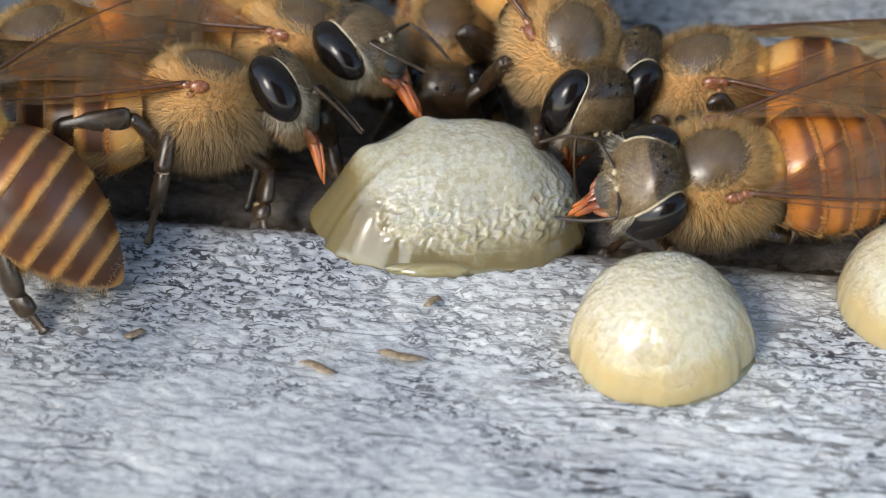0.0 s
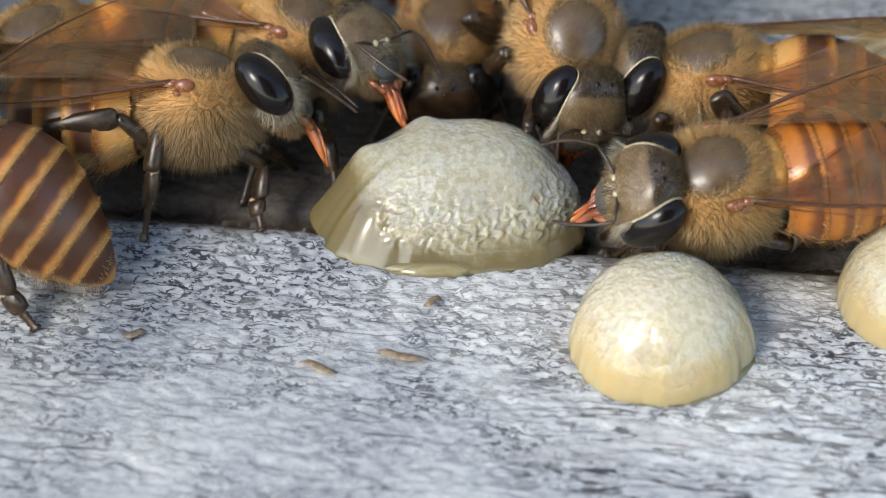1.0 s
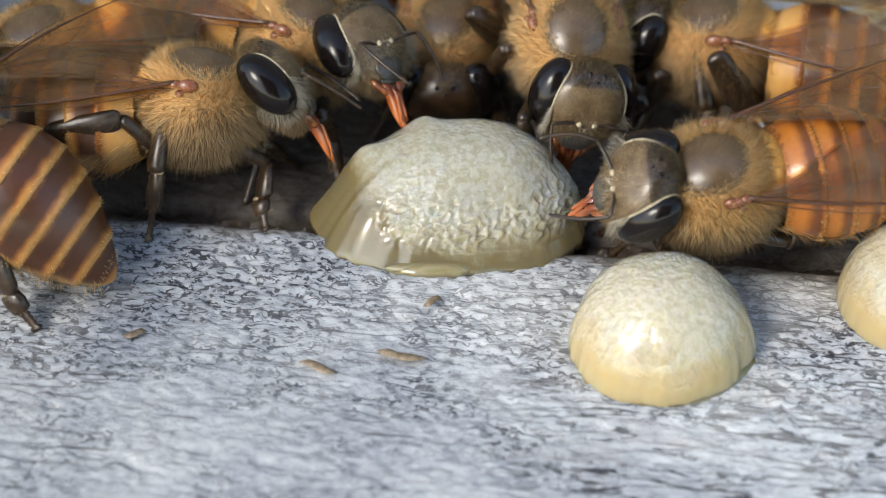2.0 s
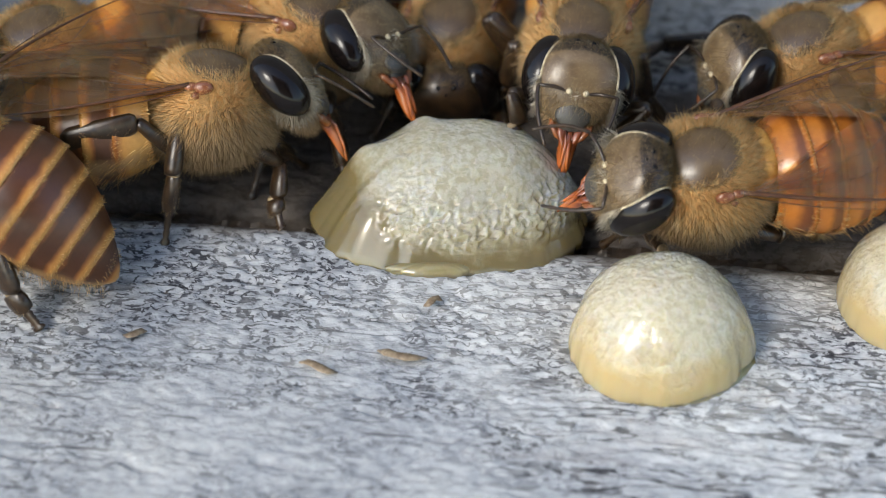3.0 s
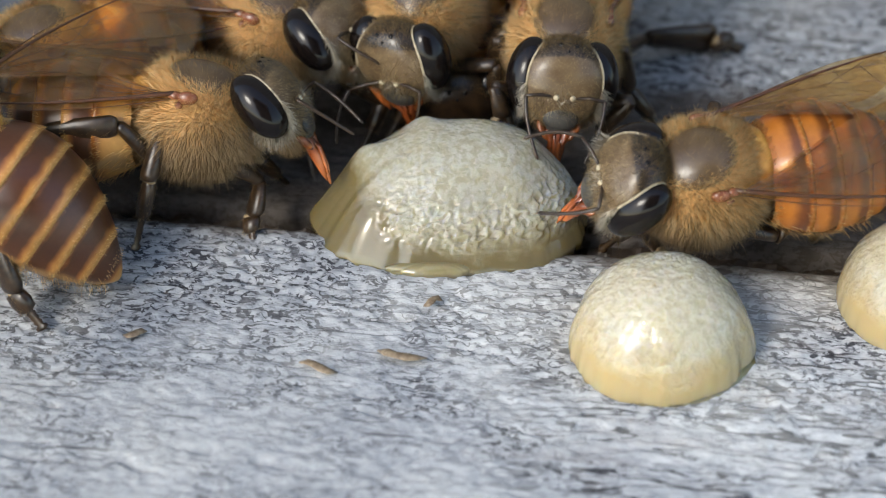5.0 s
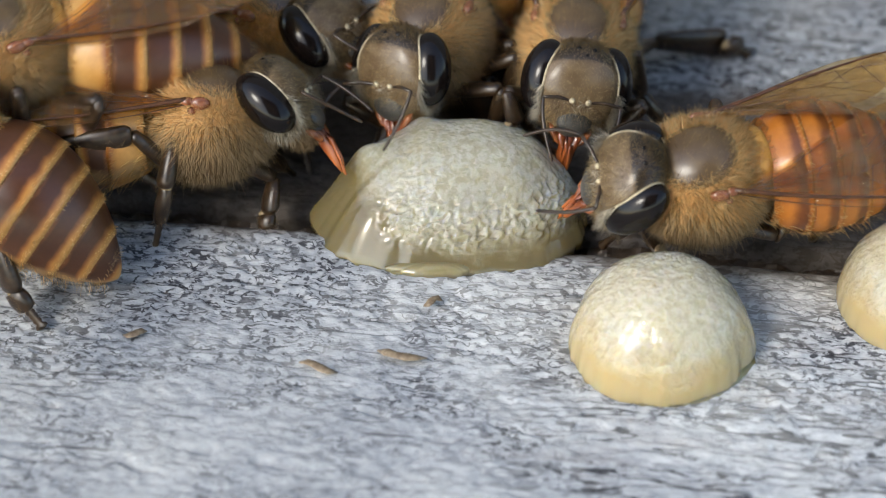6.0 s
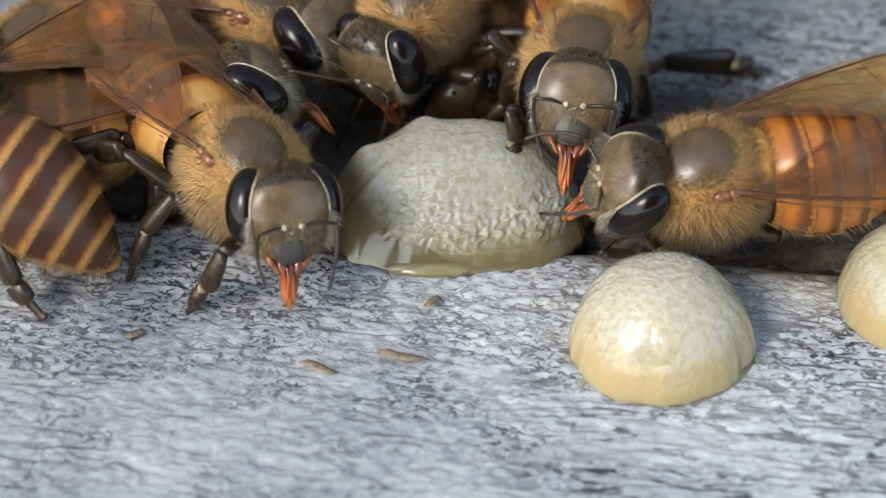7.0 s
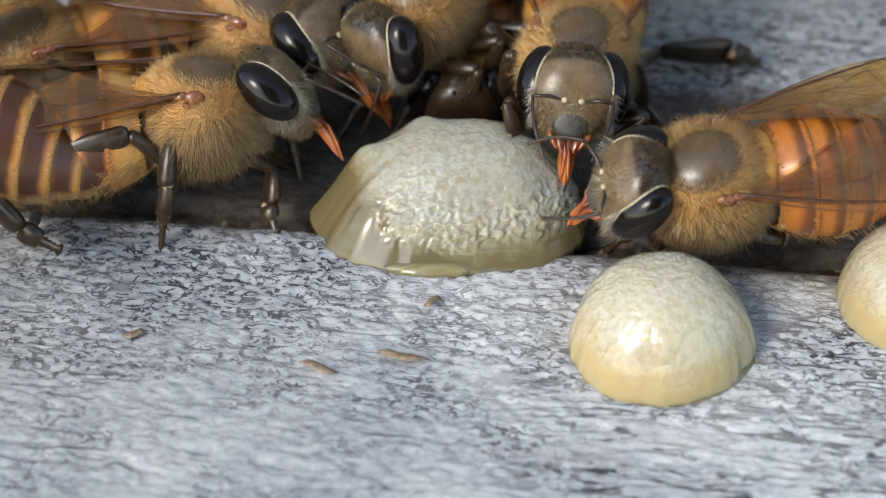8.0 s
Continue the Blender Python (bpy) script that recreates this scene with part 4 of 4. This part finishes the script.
back_me.materials.append(WOOD_GREY)
wall_back = tagged(new("wall_back", back_me), "unseen wooden wall added behind the boards to block the sky", "wall", kind="structure")
wall_back.matrix_world = mmpose(SEAM_MID[0], 34, BACK_Z - 1, 90, 0, GRAIN)
# Unseen slab for the phone, added to block the sky in reflections.
sbm = bmesh.new()
bmesh.ops.create_cube(sbm, size=1.0)
bmesh.ops.scale(sbm, vec=(70, 82, 8), verts=sbm.verts)
bmesh.ops.bevel(sbm, geom=sbm.edges[:], offset=2.5, segments=3, affect="EDGES")
wall_behind = tagged(new("wall_behind", as_mesh("wall_behind", sbm, SLATE)), "unseen dark slab in place of the phone behind the camera", "wall", kind="structure")
wall_behind.matrix_world = SLAB_AT


# ---- honey ----
def honey_drop(name, label, centre, radii, height, mat, seed, swell=(2.0, 0.5), shear=(0.0, 0.0), base_z=0.0, rough_rim=0.05, lobes=(), foot=0.0, crinkle=0.0, relief_from=0.35, square=2.0, bumps=()):
    """A drop: a closed dome on an uneven footprint. lobes: (angle, reach, width) of tongues of the rim."""
    rings, sides = (150, 380) if crinkle else (44, 120)
    bm = bmesh.new()
    rows = []
    for i in range(rings + 1):
        f = i / rings
        row = []
        for k in range(sides):
            a = k / sides * math.tau
            rim = 1 + rough_rim * noise.noise(Vector((math.cos(a) * 2.2, math.sin(a) * 2.2, seed))) + rough_rim * 0.5 * noise.noise(Vector((math.cos(a) * 7, math.sin(a) * 7, seed + 4)))
            for la, reach, wid in lobes:
                da = (a - radians(la) + math.pi) % math.tau - math.pi
                rim += reach * math.exp(-(da / radians(wid)) ** 2) * (1 - f) ** 2
            rim += 0.007 * noise.noise(Vector((math.cos(a) * 16, math.sin(a) * 16, seed + 9))) * (1 - f) ** 16
            ang = f * math.pi / 2
            r = math.cos(ang)
            z = max(0.0, 1 - r ** swell[0]) ** swell[1] * height + foot * math.sqrt(max(0.0, 1 - r ** 2.4))
            rim /= (abs(math.cos(a)) ** square + abs(math.sin(a)) ** square) ** (1 / square)
            x, y = math.cos(a) * r * radii[0] * rim, math.sin(a) * r * radii[1] * rim
            calm = 1.0
            for bx, by, up_by, wide in bumps:
                g = math.exp(-((x + shear[0] * z - bx) ** 2 + (y + shear[1] * z - by) ** 2) / wide ** 2)
                z += up_by * g * min(1.0, f * 12)
                calm -= 0.9 * g
            n = noise.noise(Vector((x * 0.7, y * 0.7, z * 0.7 + seed * 3))) * 0.10 * (1 - f) * f * 4
            if crinkle:
                q = Vector((x, y, z)) * (4.2 if relief_from < 1 else 4.6)
                worm = 1 - abs(noise.noise(q)) * 2.2
                fine = 1 - abs(noise.noise(q * 2.1 + Vector((7, 3, 1)))) * 2.2
                grown = max(0.0, calm) * max(0.0, min(1.0, (z - relief_from) / (0.5 if relief_from < 1 else 0.8))) * (0.55 + 0.45 * math.sin(x * 1.3 + 1) * math.sin(y * 1.7))
                if relief_from < 1:
                    grown *= max(0.08, min(1.0, (x + 2.7) / 1.0))
                    grown *= 0.14 + 0.86 * max(0.0, min(1.0, (1.95 - z) / 0.7))
                swell_by = 1 + crinkle * grown * (worm + 0.6 * fine) / 3.0
                x, y, n = x * swell_by, y * swell_by, n + crinkle * grown * (worm + 0.6 * fine)
            row.append(bm.verts.new((x + shear[0] * z, y + shear[1] * z, z + base_z + n - (0.25 if i == 0 else 0))))
            if i == rings:
                break
        rows.append(row)
    for p, q in zip(rows, rows[1:]):
        for k in range(sides):
            if len(q) == 1:
                bm.faces.new((p[k], p[(k + 1) % sides], q[0]))
            else:
                bm.faces.new((p[k], p[(k + 1) % sides], q[(k + 1) % sides], q[k]))
    bm.faces.new(rows[0][::-1])
    ob = new(name, as_mesh(name, bm, mat))
    ob.location = (centre[0] * MM, centre[1] * MM, 0)
    return tagged(ob, label, "honey drop", "honey drops")


big_drop = honey_drop("honey_drop", "large cloudy honey drop being eaten by bees", (0.2, 1.20), (4.15, 2.35), 2.42, HONEY, 1.0, (3.0, 1.05), (0.16, 0.36), 0.0, 0.04, ((90, 0.2, 60),), 0.38, 0.12, 0.45, 2.3, ((-2.55, -1.45, 0.30, 0.60), (-2.75, 0.9, 0.34, 0.55), (-0.9, 1.9, 0.20, 0.5)))
near_drop = honey_drop("honey_drop", "round creamy yellow honey drop on the board", (6.32, -4.35), (2.66, 2.66), 2.75, HONEY_PALE, 5.0, (2.1, 0.5), (0.02, 0.0), 0.0, 0.03, ((352, 0.06, 12), (330, -0.03, 9), (300, -0.02, 9), (240, 0.03, 14)), 0.0, 0.030, 1.75)
side_drop = honey_drop("honey_drop", "round creamy yellow honey drop beside another", (14.2, -2.45), (2.5, 2.5), 2.6, HONEY_PALE, 9.0, (2.1, 0.5), (0.0, 0.0), 0.0, 0.02, (), 0.0, 0.030, 1.75)


lip = honey_drop("honey_lip", "thin clear lip of honey", (0.35, -1.0), (1.35, 0.42), 0.22, CLEAR, 12.0, (2.0, 0.5), (0.0, 0.0), 0.0, 0.12)
rim_a = honey_drop("clear_rim", "clear syrupy rim of honey", (0.12, -0.1), (2.56, 2.56), 0.40, CLEAR, 15.0, (2.0, 0.5), (0.0, 0.0), 0.0, 0.03, ((345, 0.05, 10), (240, 0.04, 12)))
rim_b = honey_drop("clear_rim", "clear syrupy rim of honey", (0.05, -0.08), (2.40, 2.40), 0.40, CLEAR, 17.0, (2.0, 0.5), (0.0, 0.0), 0.0, 0.03, ((300, 0.04, 12),))
for piece, whole, place in ((lip, big_drop, (-0.55, -2.1, 0.06)), (rim_a, near_drop, (0.12, -0.1, 0.02)), (rim_b, side_drop, (0.05, -0.08, 0.02))):
    for key in ("category", "group"):
        del piece[key]
    piece.parent = whole
    piece.location = Vector(place) * MM


# ---- loose flakes on the board ----
def flake(x, y, length, turn, seed):
    rng = random.Random(seed)
    bm = bmesh.new()
    pts = [(length * (f - 0.5), 0.12 * math.sin(f * 5 + seed), 0.06 + 0.12 * math.sin(f * math.pi)) for f in (0, 0.2, 0.4, 0.6, 0.8, 1.0)]
    tube(bm, pts, [0.03, 0.10 + rng.uniform(0, 0.06), 0.13, 0.09 + rng.uniform(0, 0.07), 0.12, 0.02], 10, 0.45)
    ob = tagged(new("bark_flake", as_mesh("bark_flake", bm, DEBRIS)), "small curled brown flake lying on the wood", "debris", "flakes on the board")
    ob.matrix_world = mmpose(x, y, 0.03, 0, 0, turn)


flake(-3.6, -5.45, 1.2, -15, 1)
flake(-1.2, -4.95, 1.5, -12, 2)
flake(-9.0, -4.0, 0.7, 5, 3)
flake(-0.3, -2.6, 0.6, 10, 4)


# ---- the bees ----
bee_side = honey_bee("golden-brown honey bee drinking at the drop, seen with folded wings", stand(-7.07, 2.78, 3.41, 3, 3, -13), bands="dark",
                     feet={("middle", -1): ((-7.9, 1.45, 3.75), (-8.1, 0.70, 2.35), (-8.26, 0.13, 0.0)), ("fore", -1): ((-5.0, 2.2, 1.65), (-5.2, 1.6, 0.75), (-5.1, 1.23, -0.1)),
                           ("hind", -1): ((-9.1, 1.0, 4.1), (-11.4, 0.8, 3.4), (-12.3, 1.2, 0.0))}, head=(35, 0, 0), wings=(9, 0, 24, 7, -1))
bee_behind = honey_bee("honey bee drinking with its head over the drop, behind another bee", stand(-4.30, 6.64, 3.07, -24, -0, -8), bands="dark", head=(40, -5, 0))
bee_far = honey_bee("blurred golden bee standing behind the others", stand(-12.60, 6.30, 2.60, 204, 0, 0), bands="dark", head=(20, 0, 0), tongue=False)
bee_centre = honey_bee("dark honey bee drinking at the top of the drop", stand(-0.60, 7.60, 3.76, -106, -5, 2), bend=(-1, 0), feet={("fore", 1): (2.4, 5.4, -0.3), ("fore", -1): (-3.0, 5.6, -0.3)}, head=(-5, 5, 0))
bee_shaded = honey_bee("honey bee half hidden behind the drop, its head coloured dark for shade", stand(0.29, 8.55, 1.70, -95, 0, 0), head=(-28, 5, 0), shaded=True, tongue=False)
bee_front = honey_bee("furry golden honey bee facing outward over the drop", stand(4.31, 5.35, 3.07, -97, 0, -2),
                      feet={("hind", 1): ((7.3, 9.3, 0.65), (9.7, 9.5, 0.40), (10.6, 9.7, -0.3)), ("fore", -1): ((2.05, 2.6, 3.55), (2.1, 2.3, 2.5), (2.6, 2.1, 1.4))}, head=(30, 0, 0), wings=(14, 8, 22))
bee_right = honey_bee("honey bee with an orange abdomen drinking at the drop", stand(7.74, -0.84, 3.39, 192, -1, -20), bands="orange", feet={("middle", 1): ((7.3, -1.3, 1.3), (6.6, -0.9, 0.7), (5.9, -0.15, 0.0)), ("hind", 1): ((10.0, -1.2, 1.5), (11.4, 0.3, 0.9), (12.0, 0.8, -0.3)), ("fore", 1): (4.9, 0.2, 0.0)}, head=(12, 4, 0), wings=(7, -3, 24, 10, 2), bend=(-1, 0))
bee_leaving = honey_bee("blurred honey bee walking away behind the others", stand(8.27, 4.79, 2.60, 176, 0, 0), bands="dark", head=(20, 0, 0), tongue=False, wings=(9, 0, 24))
bee_banded = honey_bee("honey bee with a dark banded abdomen at the edge", stand(-14.84, -0.50, 5.18, 162, 32, 0), bands="banded",
                       feet={("hind", 1): ((-12.95, -2.7, 2.7), (-12.5, -3.3, 1.0), (-11.7, -3.79, 0.0))}, tongue=False, wings=(75, 4, 12, 70, 4))
bee_walking = honey_bee("honey bee with golden and brown bands walking past the drop", stand(-3.69, 0.09, 3.48, 11, -10, -8), ab_scale=1.15, abdomen=(6, -12),
                        feet={("middle", -1): ((-3.8, -2.1, 3.4), (-3.95, -3.1, 2.25), (-4.2, -3.84, 0.0)), ("fore", -1): ((-1.5, -1.4, 2.6), (-1.7, -2.1, 1.35), (-2.16, -2.64, 0.0)),
                              ("hind", -1): ((-6.2, -2.4, 4.2), (-8.3, -2.9, 3.35), (-10.6, -1.9, 0.0))}, head=(15, -12, 0), wings=(5, 0, 24, 4, -2), bend=(-1, 0))


def motions():
    """Keys all that moves."""
    walk(bee_side, [(0.00, stand(-7.29, 2.90, 3.28, 2, -1, -15)), (1.50, stand(-7.59, 2.87, 3.43, -2, 4, -13)), (3.00, stand(-7.07, 2.78, 3.41, 3, 3, -13)), (3.50, stand(-7.34, 2.65, 3.42, 1, 3, -14)), (4.00, stand(-7.50, 1.85, 3.20, 1, -0, -10)), (4.50, stand(-7.68, 2.40, 3.30, -4, 0, -14)), (5.80, stand(-7.08, 2.32, 3.21, -1, -0, -11)), (6.50, stand(-7.70, 2.92, 3.14, 8, 3, -9)), (7.20, stand(-7.82, 2.95, 3.10, 9, 3, -8)), (7.50, stand(-7.39, 2.50, 3.29, 3, 5, -12)), (8.00, stand(-7.35, 2.52, 3.29, 5, 4, -12))])
    walk(part_named(bee_side, "head")[0], [(0.00, head_pose(19, 4, -21)), (1.50, head_pose(26, 14, -18)), (3.00, head_pose(27, 9, -15)), (3.50, head_pose(30, 8, -14)), (4.00, head_pose(32, 3, -12)), (4.50, head_pose(32, 3, -8)), (5.80, head_pose(35, -2, -17)), (6.50, head_pose(42, 3, -15)), (7.20, head_pose(37, 11, -11)), (7.50, head_pose(24, 8, -22)), (8.00, head_pose(31, 7, -16))])
    walk(bee_behind, [(0.00, stand(-4.55, 6.24, 2.98, -22, 0, -8)), (1.50, stand(-4.48, 6.34, 3.07, -26, 0, -7)), (3.00, stand(-4.30, 6.64, 3.07, -24, -0, -8)), (3.50, stand(-4.87, 7.25, 3.05, -24, 0, -4)), (4.50, stand(-5.33, 7.18, 3.02, -24, 0, -4)), (5.80, stand(-5.60, 7.44, 3.02, -24, 0, -4)), (6.50, stand(-5.58, 7.41, 3.02, -24, 0, -4)), (7.00, stand(-5.77, 7.33, 3.01, -24, 0, -4)), (8.00, stand(-5.85, 7.07, 3.00, -24, 0, -4))])
    walk(part_named(bee_behind, "head")[0], [(0.00, head_pose(48, 1, -13)), (1.50, head_pose(46, -11, -14)), (3.00, head_pose(43, -6, -15)), (3.50, head_pose(43, -5, -4)), (4.50, head_pose(42, -6, -4)), (5.80, head_pose(43, -6, -4)), (6.50, head_pose(42, -5, -4)), (7.00, head_pose(43, -6, -4)), (8.00, head_pose(42, -6, -4))])
    walk(bee_far, [(0.00, stand(-12.60, 6.30, 2.60, 204, 0, 0)), (7.00, stand(-12.60, 6.30, 2.60, 204, 0, 0)), (8.00, stand(-13.10, 6.20, 2.60, 204, 0, 0))])
    walk(bee_centre, [(0.00, stand(-1.40, 13.60, 3.40, -100, 0, 0)), (3.05, stand(-1.20, 13.20, 3.40, -100, 0, 0)), (3.25, stand(-0.20, 10.00, 3.70, -104, -2, 0)), (3.50, stand(0.23, 7.84, 3.85, -105, -3, -4)), (4.50, stand(-0.60, 7.60, 3.78, -106, -5, 2)), (5.80, stand(-0.26, 6.53, 3.49, -104, -5, 9)), (6.50, stand(-0.64, 5.98, 3.58, -123, 3, 1)), (7.00, stand(-0.82, 7.28, 3.67, -114, -5, 2)), (8.00, stand(-0.67, 7.54, 3.76, -117, -4, 3))])
    walk(part_named(bee_centre, "head")[0], [(0.00, head_pose(-28, 5, 0)), (3.20, head_pose(-28, 5, 0)), (3.50, head_pose(2, -7, -3)), (4.50, head_pose(-7, -7, 6)), (5.80, head_pose(15, -18, 5)), (6.50, head_pose(30, -12, 8)), (7.00, head_pose(-11, -15, 6)), (8.00, head_pose(-2, -19, 5))])
    walk(bee_shaded, [(0.00, stand(0.20, 8.45, 1.60, -95, 0, 0)), (3.20, stand(0.25, 8.45, 1.60, -95, 0, 0)), (5.00, stand(0.60, 8.40, 1.45, -95, 0, 0)), (8.00, stand(0.75, 8.40, 1.45, -95, 0, 0))])
    walk(bee_front, [(0.00, stand(3.72, 5.51, 3.50, -72, -21, -6)), (1.50, stand(3.90, 6.10, 3.40, -80, -28, -5)), (1.70, stand(3.90, 6.10, 3.40, -80, -28, -5)), (2.70, stand(4.34, 5.84, 3.15, -97, 0, -3)), (3.00, stand(4.34, 5.84, 3.15, -97, 0, -3)), (3.50, stand(4.36, 5.72, 3.06, -97, 0, -2)), (4.50, stand(3.78, 6.34, 3.00, -97, -0, -2)), (5.80, stand(4.08, 6.13, 3.12, -96, 0, -3)), (6.50, stand(4.31, 5.35, 3.07, -97, 0, -2)), (7.00, stand(4.27, 4.74, 3.29, -97, 1, -2)), (8.00, stand(4.21, 5.30, 3.21, -97, 0, -2))])
    walk(part_named(bee_front, "head")[0], [(0.00, head_pose(11, 8, -17)), (1.50, head_pose(18, 3, -14)), (1.70, head_pose(18, 3, -14)), (2.70, head_pose(33, 4, -6)), (3.00, head_pose(33, 4, -6)), (3.50, head_pose(29, 1, -3)), (4.50, head_pose(20, 5, -2)), (5.80, head_pose(19, 15, -11)), (6.50, head_pose(32, 3, -5)), (7.00, head_pose(37, 1, -2)), (8.00, head_pose(34, 3, -2))])
    walk(bee_right, [(0.00, stand(8.06, -0.51, 3.08, 192, -1, -19)), (1.50, stand(8.04, -1.13, 3.28, 192, -2, -19)), (3.00, stand(7.74, -0.84, 3.39, 192, -1, -20)), (4.50, stand(7.64, -0.90, 3.40, 192, -2, -18)), (5.80, stand(7.62, -0.83, 3.43, 191, -2, -19)), (8.00, stand(7.80, -0.90, 3.31, 191, -2, -19))])
    walk(part_named(bee_right, "head")[0], [(0.00, head_pose(35, 2, -13)), (1.50, head_pose(35, -5, -9)), (3.00, head_pose(36, -7, -7)), (4.50, head_pose(35, -7, -2)), (5.80, head_pose(33, -7, -4)), (8.00, head_pose(30, -8, -2))])
    walk(bee_leaving, [(0.00, stand(8.27, 4.79, 2.60, 176, 0, 0)), (1.00, stand(8.39, 4.91, 2.60, 176, 0, 0)), (1.50, stand(8.38, 5.21, 2.60, 174, 0, 0)), (1.70, stand(8.22, 5.64, 2.60, 172, 0, 0)), (2.30, stand(9.76, 7.83, 2.60, 168, 0, 0)), (2.80, stand(11.33, 6.55, 2.60, 182, 0, 0)), (3.00, stand(11.48, 6.00, 2.60, 196, 0, 0)), (3.20, stand(10.45, 6.00, 2.60, 200, 0, 0)), (3.40, stand(9.93, 5.15, 2.60, 202, 0, 0)), (3.60, stand(14.15, 7.99, 2.60, 188, 0, 0)), (3.80, stand(16.89, 11.59, 2.60, 180, 0, 0)), (4.00, stand(19.70, 14.73, 2.60, 180, 0, 0)), (8.00, stand(19.70, 14.73, 2.60, 180, 0, 0))])
    walk(bee_banded, [(0.00, stand(-14.84, -0.50, 5.18, 162, 32, 0)), (1.00, stand(-15.10, -0.39, 5.18, 162, 32, 0)), (4.50, stand(-14.97, -0.39, 5.18, 162, 31, 0)), (6.90, stand(-15.13, -0.23, 5.18, 162, 30, 0)), (7.20, stand(-15.57, 0.47, 4.98, 166, 22, 0)), (7.60, stand(-16.38, 1.38, 4.48, 170, 12, 0)), (8.00, stand(-16.86, 1.47, 4.18, 173, 8, 0))])
    walk(bee_walking, [(0.00, stand(-23.40, 6.80, 3.20, -150, 0, 0)), (4.90, stand(-23.40, 6.80, 3.20, -150, 0, 0)), (5.30, stand(-17.40, 4.60, 4.60, -150, 0, 5)), (5.60, stand(-12.60, 2.90, 5.40, -147, -2, 8)), (5.80, stand(-10.83, 1.90, 5.57, -146, -3, 1)), (6.00, stand(-13.06, 2.59, 5.41, -157, 0, -0)), (6.10, stand(-9.46, 3.98, 4.56, -93, 2, 2)), (6.20, stand(-6.90, 0.70, 3.90, -41, -15, 1)), (6.30, stand(-4.64, 0.55, 3.30, -3, -9, 0)), (6.40, stand(-3.41, -0.46, 3.39, 2, -11, -8)), (6.50, stand(-3.34, 0.09, 3.48, 11, -10, -8)), (6.60, stand(-3.95, 1.29, 3.38, 17, -6, -5)), (6.70, stand(-3.90, 1.18, 3.33, 16, -6, -4)), (6.80, stand(-3.86, 1.07, 3.27, 15, -6, -4)), (6.90, stand(-3.39, -0.90, 3.31, -0, -5, -11)), (6.97, stand(-5.88, -0.47, 3.27, -51, -6, -4)), (7.02, stand(-5.88, -0.47, 3.27, -51, -6, -4)), (7.06, stand(-6.30, -1.10, 3.15, -105, 4, -6)), (7.10, stand(-6.81, -1.66, 3.01, -158, 15, -8)), (7.20, stand(-7.64, -2.87, 3.16, -151, 10, -2)), (7.30, stand(-9.19, -2.58, 3.20, -168, 7, 2)), (7.40, stand(-11.00, -2.94, 3.20, -177, 5, 0)), (7.50, stand(-12.66, -3.18, 3.24, -184, 4, -0)), (7.60, stand(-16.56, -3.86, 3.20, -190, 5, 0)), (7.70, stand(-20.20, -4.53, 3.20, -195, 0, 0)), (8.00, stand(-25.25, -4.78, 3.20, -195, 0, 0))])
    walk(part_named(bee_walking, "head")[0], [(0.00, head_pose(10, 0, 0)), (4.90, head_pose(10, 0, 0)), (5.30, head_pose(15, -5, 10)), (5.60, head_pose(20, -10, 20)), (5.80, head_pose(24, -15, 31)), (6.00, head_pose(10, 0, 0)), (6.10, head_pose(24, -8, -2)), (6.20, head_pose(21, 19, -14)), (6.30, head_pose(-2, 10, 2)), (6.40, head_pose(2, -8, -12)), (6.50, head_pose(14, -10, -12)), (6.60, head_pose(17, -10, -8)), (6.70, head_pose(13, -0, -9)), (6.80, head_pose(9, 6, -10)), (6.90, head_pose(9, -13, 1)), (6.97, head_pose(26, -22, -1)), (7.02, head_pose(26, -22, -1)), (7.06, head_pose(10, 8, 8)), (7.10, head_pose(-10, 39, 20)), (7.20, head_pose(2, -3, 7)), (7.30, head_pose(3, 10, 0)), (7.40, head_pose(5, 15, 0)), (7.50, head_pose(5, 15, 0)), (7.60, head_pose(8, 10, 0)), (7.70, head_pose(10, 0, 0)), (8.00, head_pose(10, 0, 0))])
    for i, leg in enumerate(o for o in bee_walking.children if o.name.split(".")[0].endswith("_leg")):
        rest = leg.matrix_basis.copy()
        swing = 13 if (i % 2) == (i // 2 % 2) else -13
        steps = ((0.0, 0), (5.6, 0), (5.8, 1), (6.0, -1), (6.15, 1), (6.3, -0.8), (6.45, 0), (6.9, 0), (7.0, 1), (7.1, -1), (7.2, 1), (7.3, -1), (7.4, 1), (7.5, -1), (7.6, 1), (8.0, 0))
        walk(leg, [(t, Matrix.Translation(rest.translation) @ Matrix.Rotation(radians(swing * s), 4, "Z") @ Matrix.Translation(-rest.translation) @ rest) for t, s in steps])


motions()
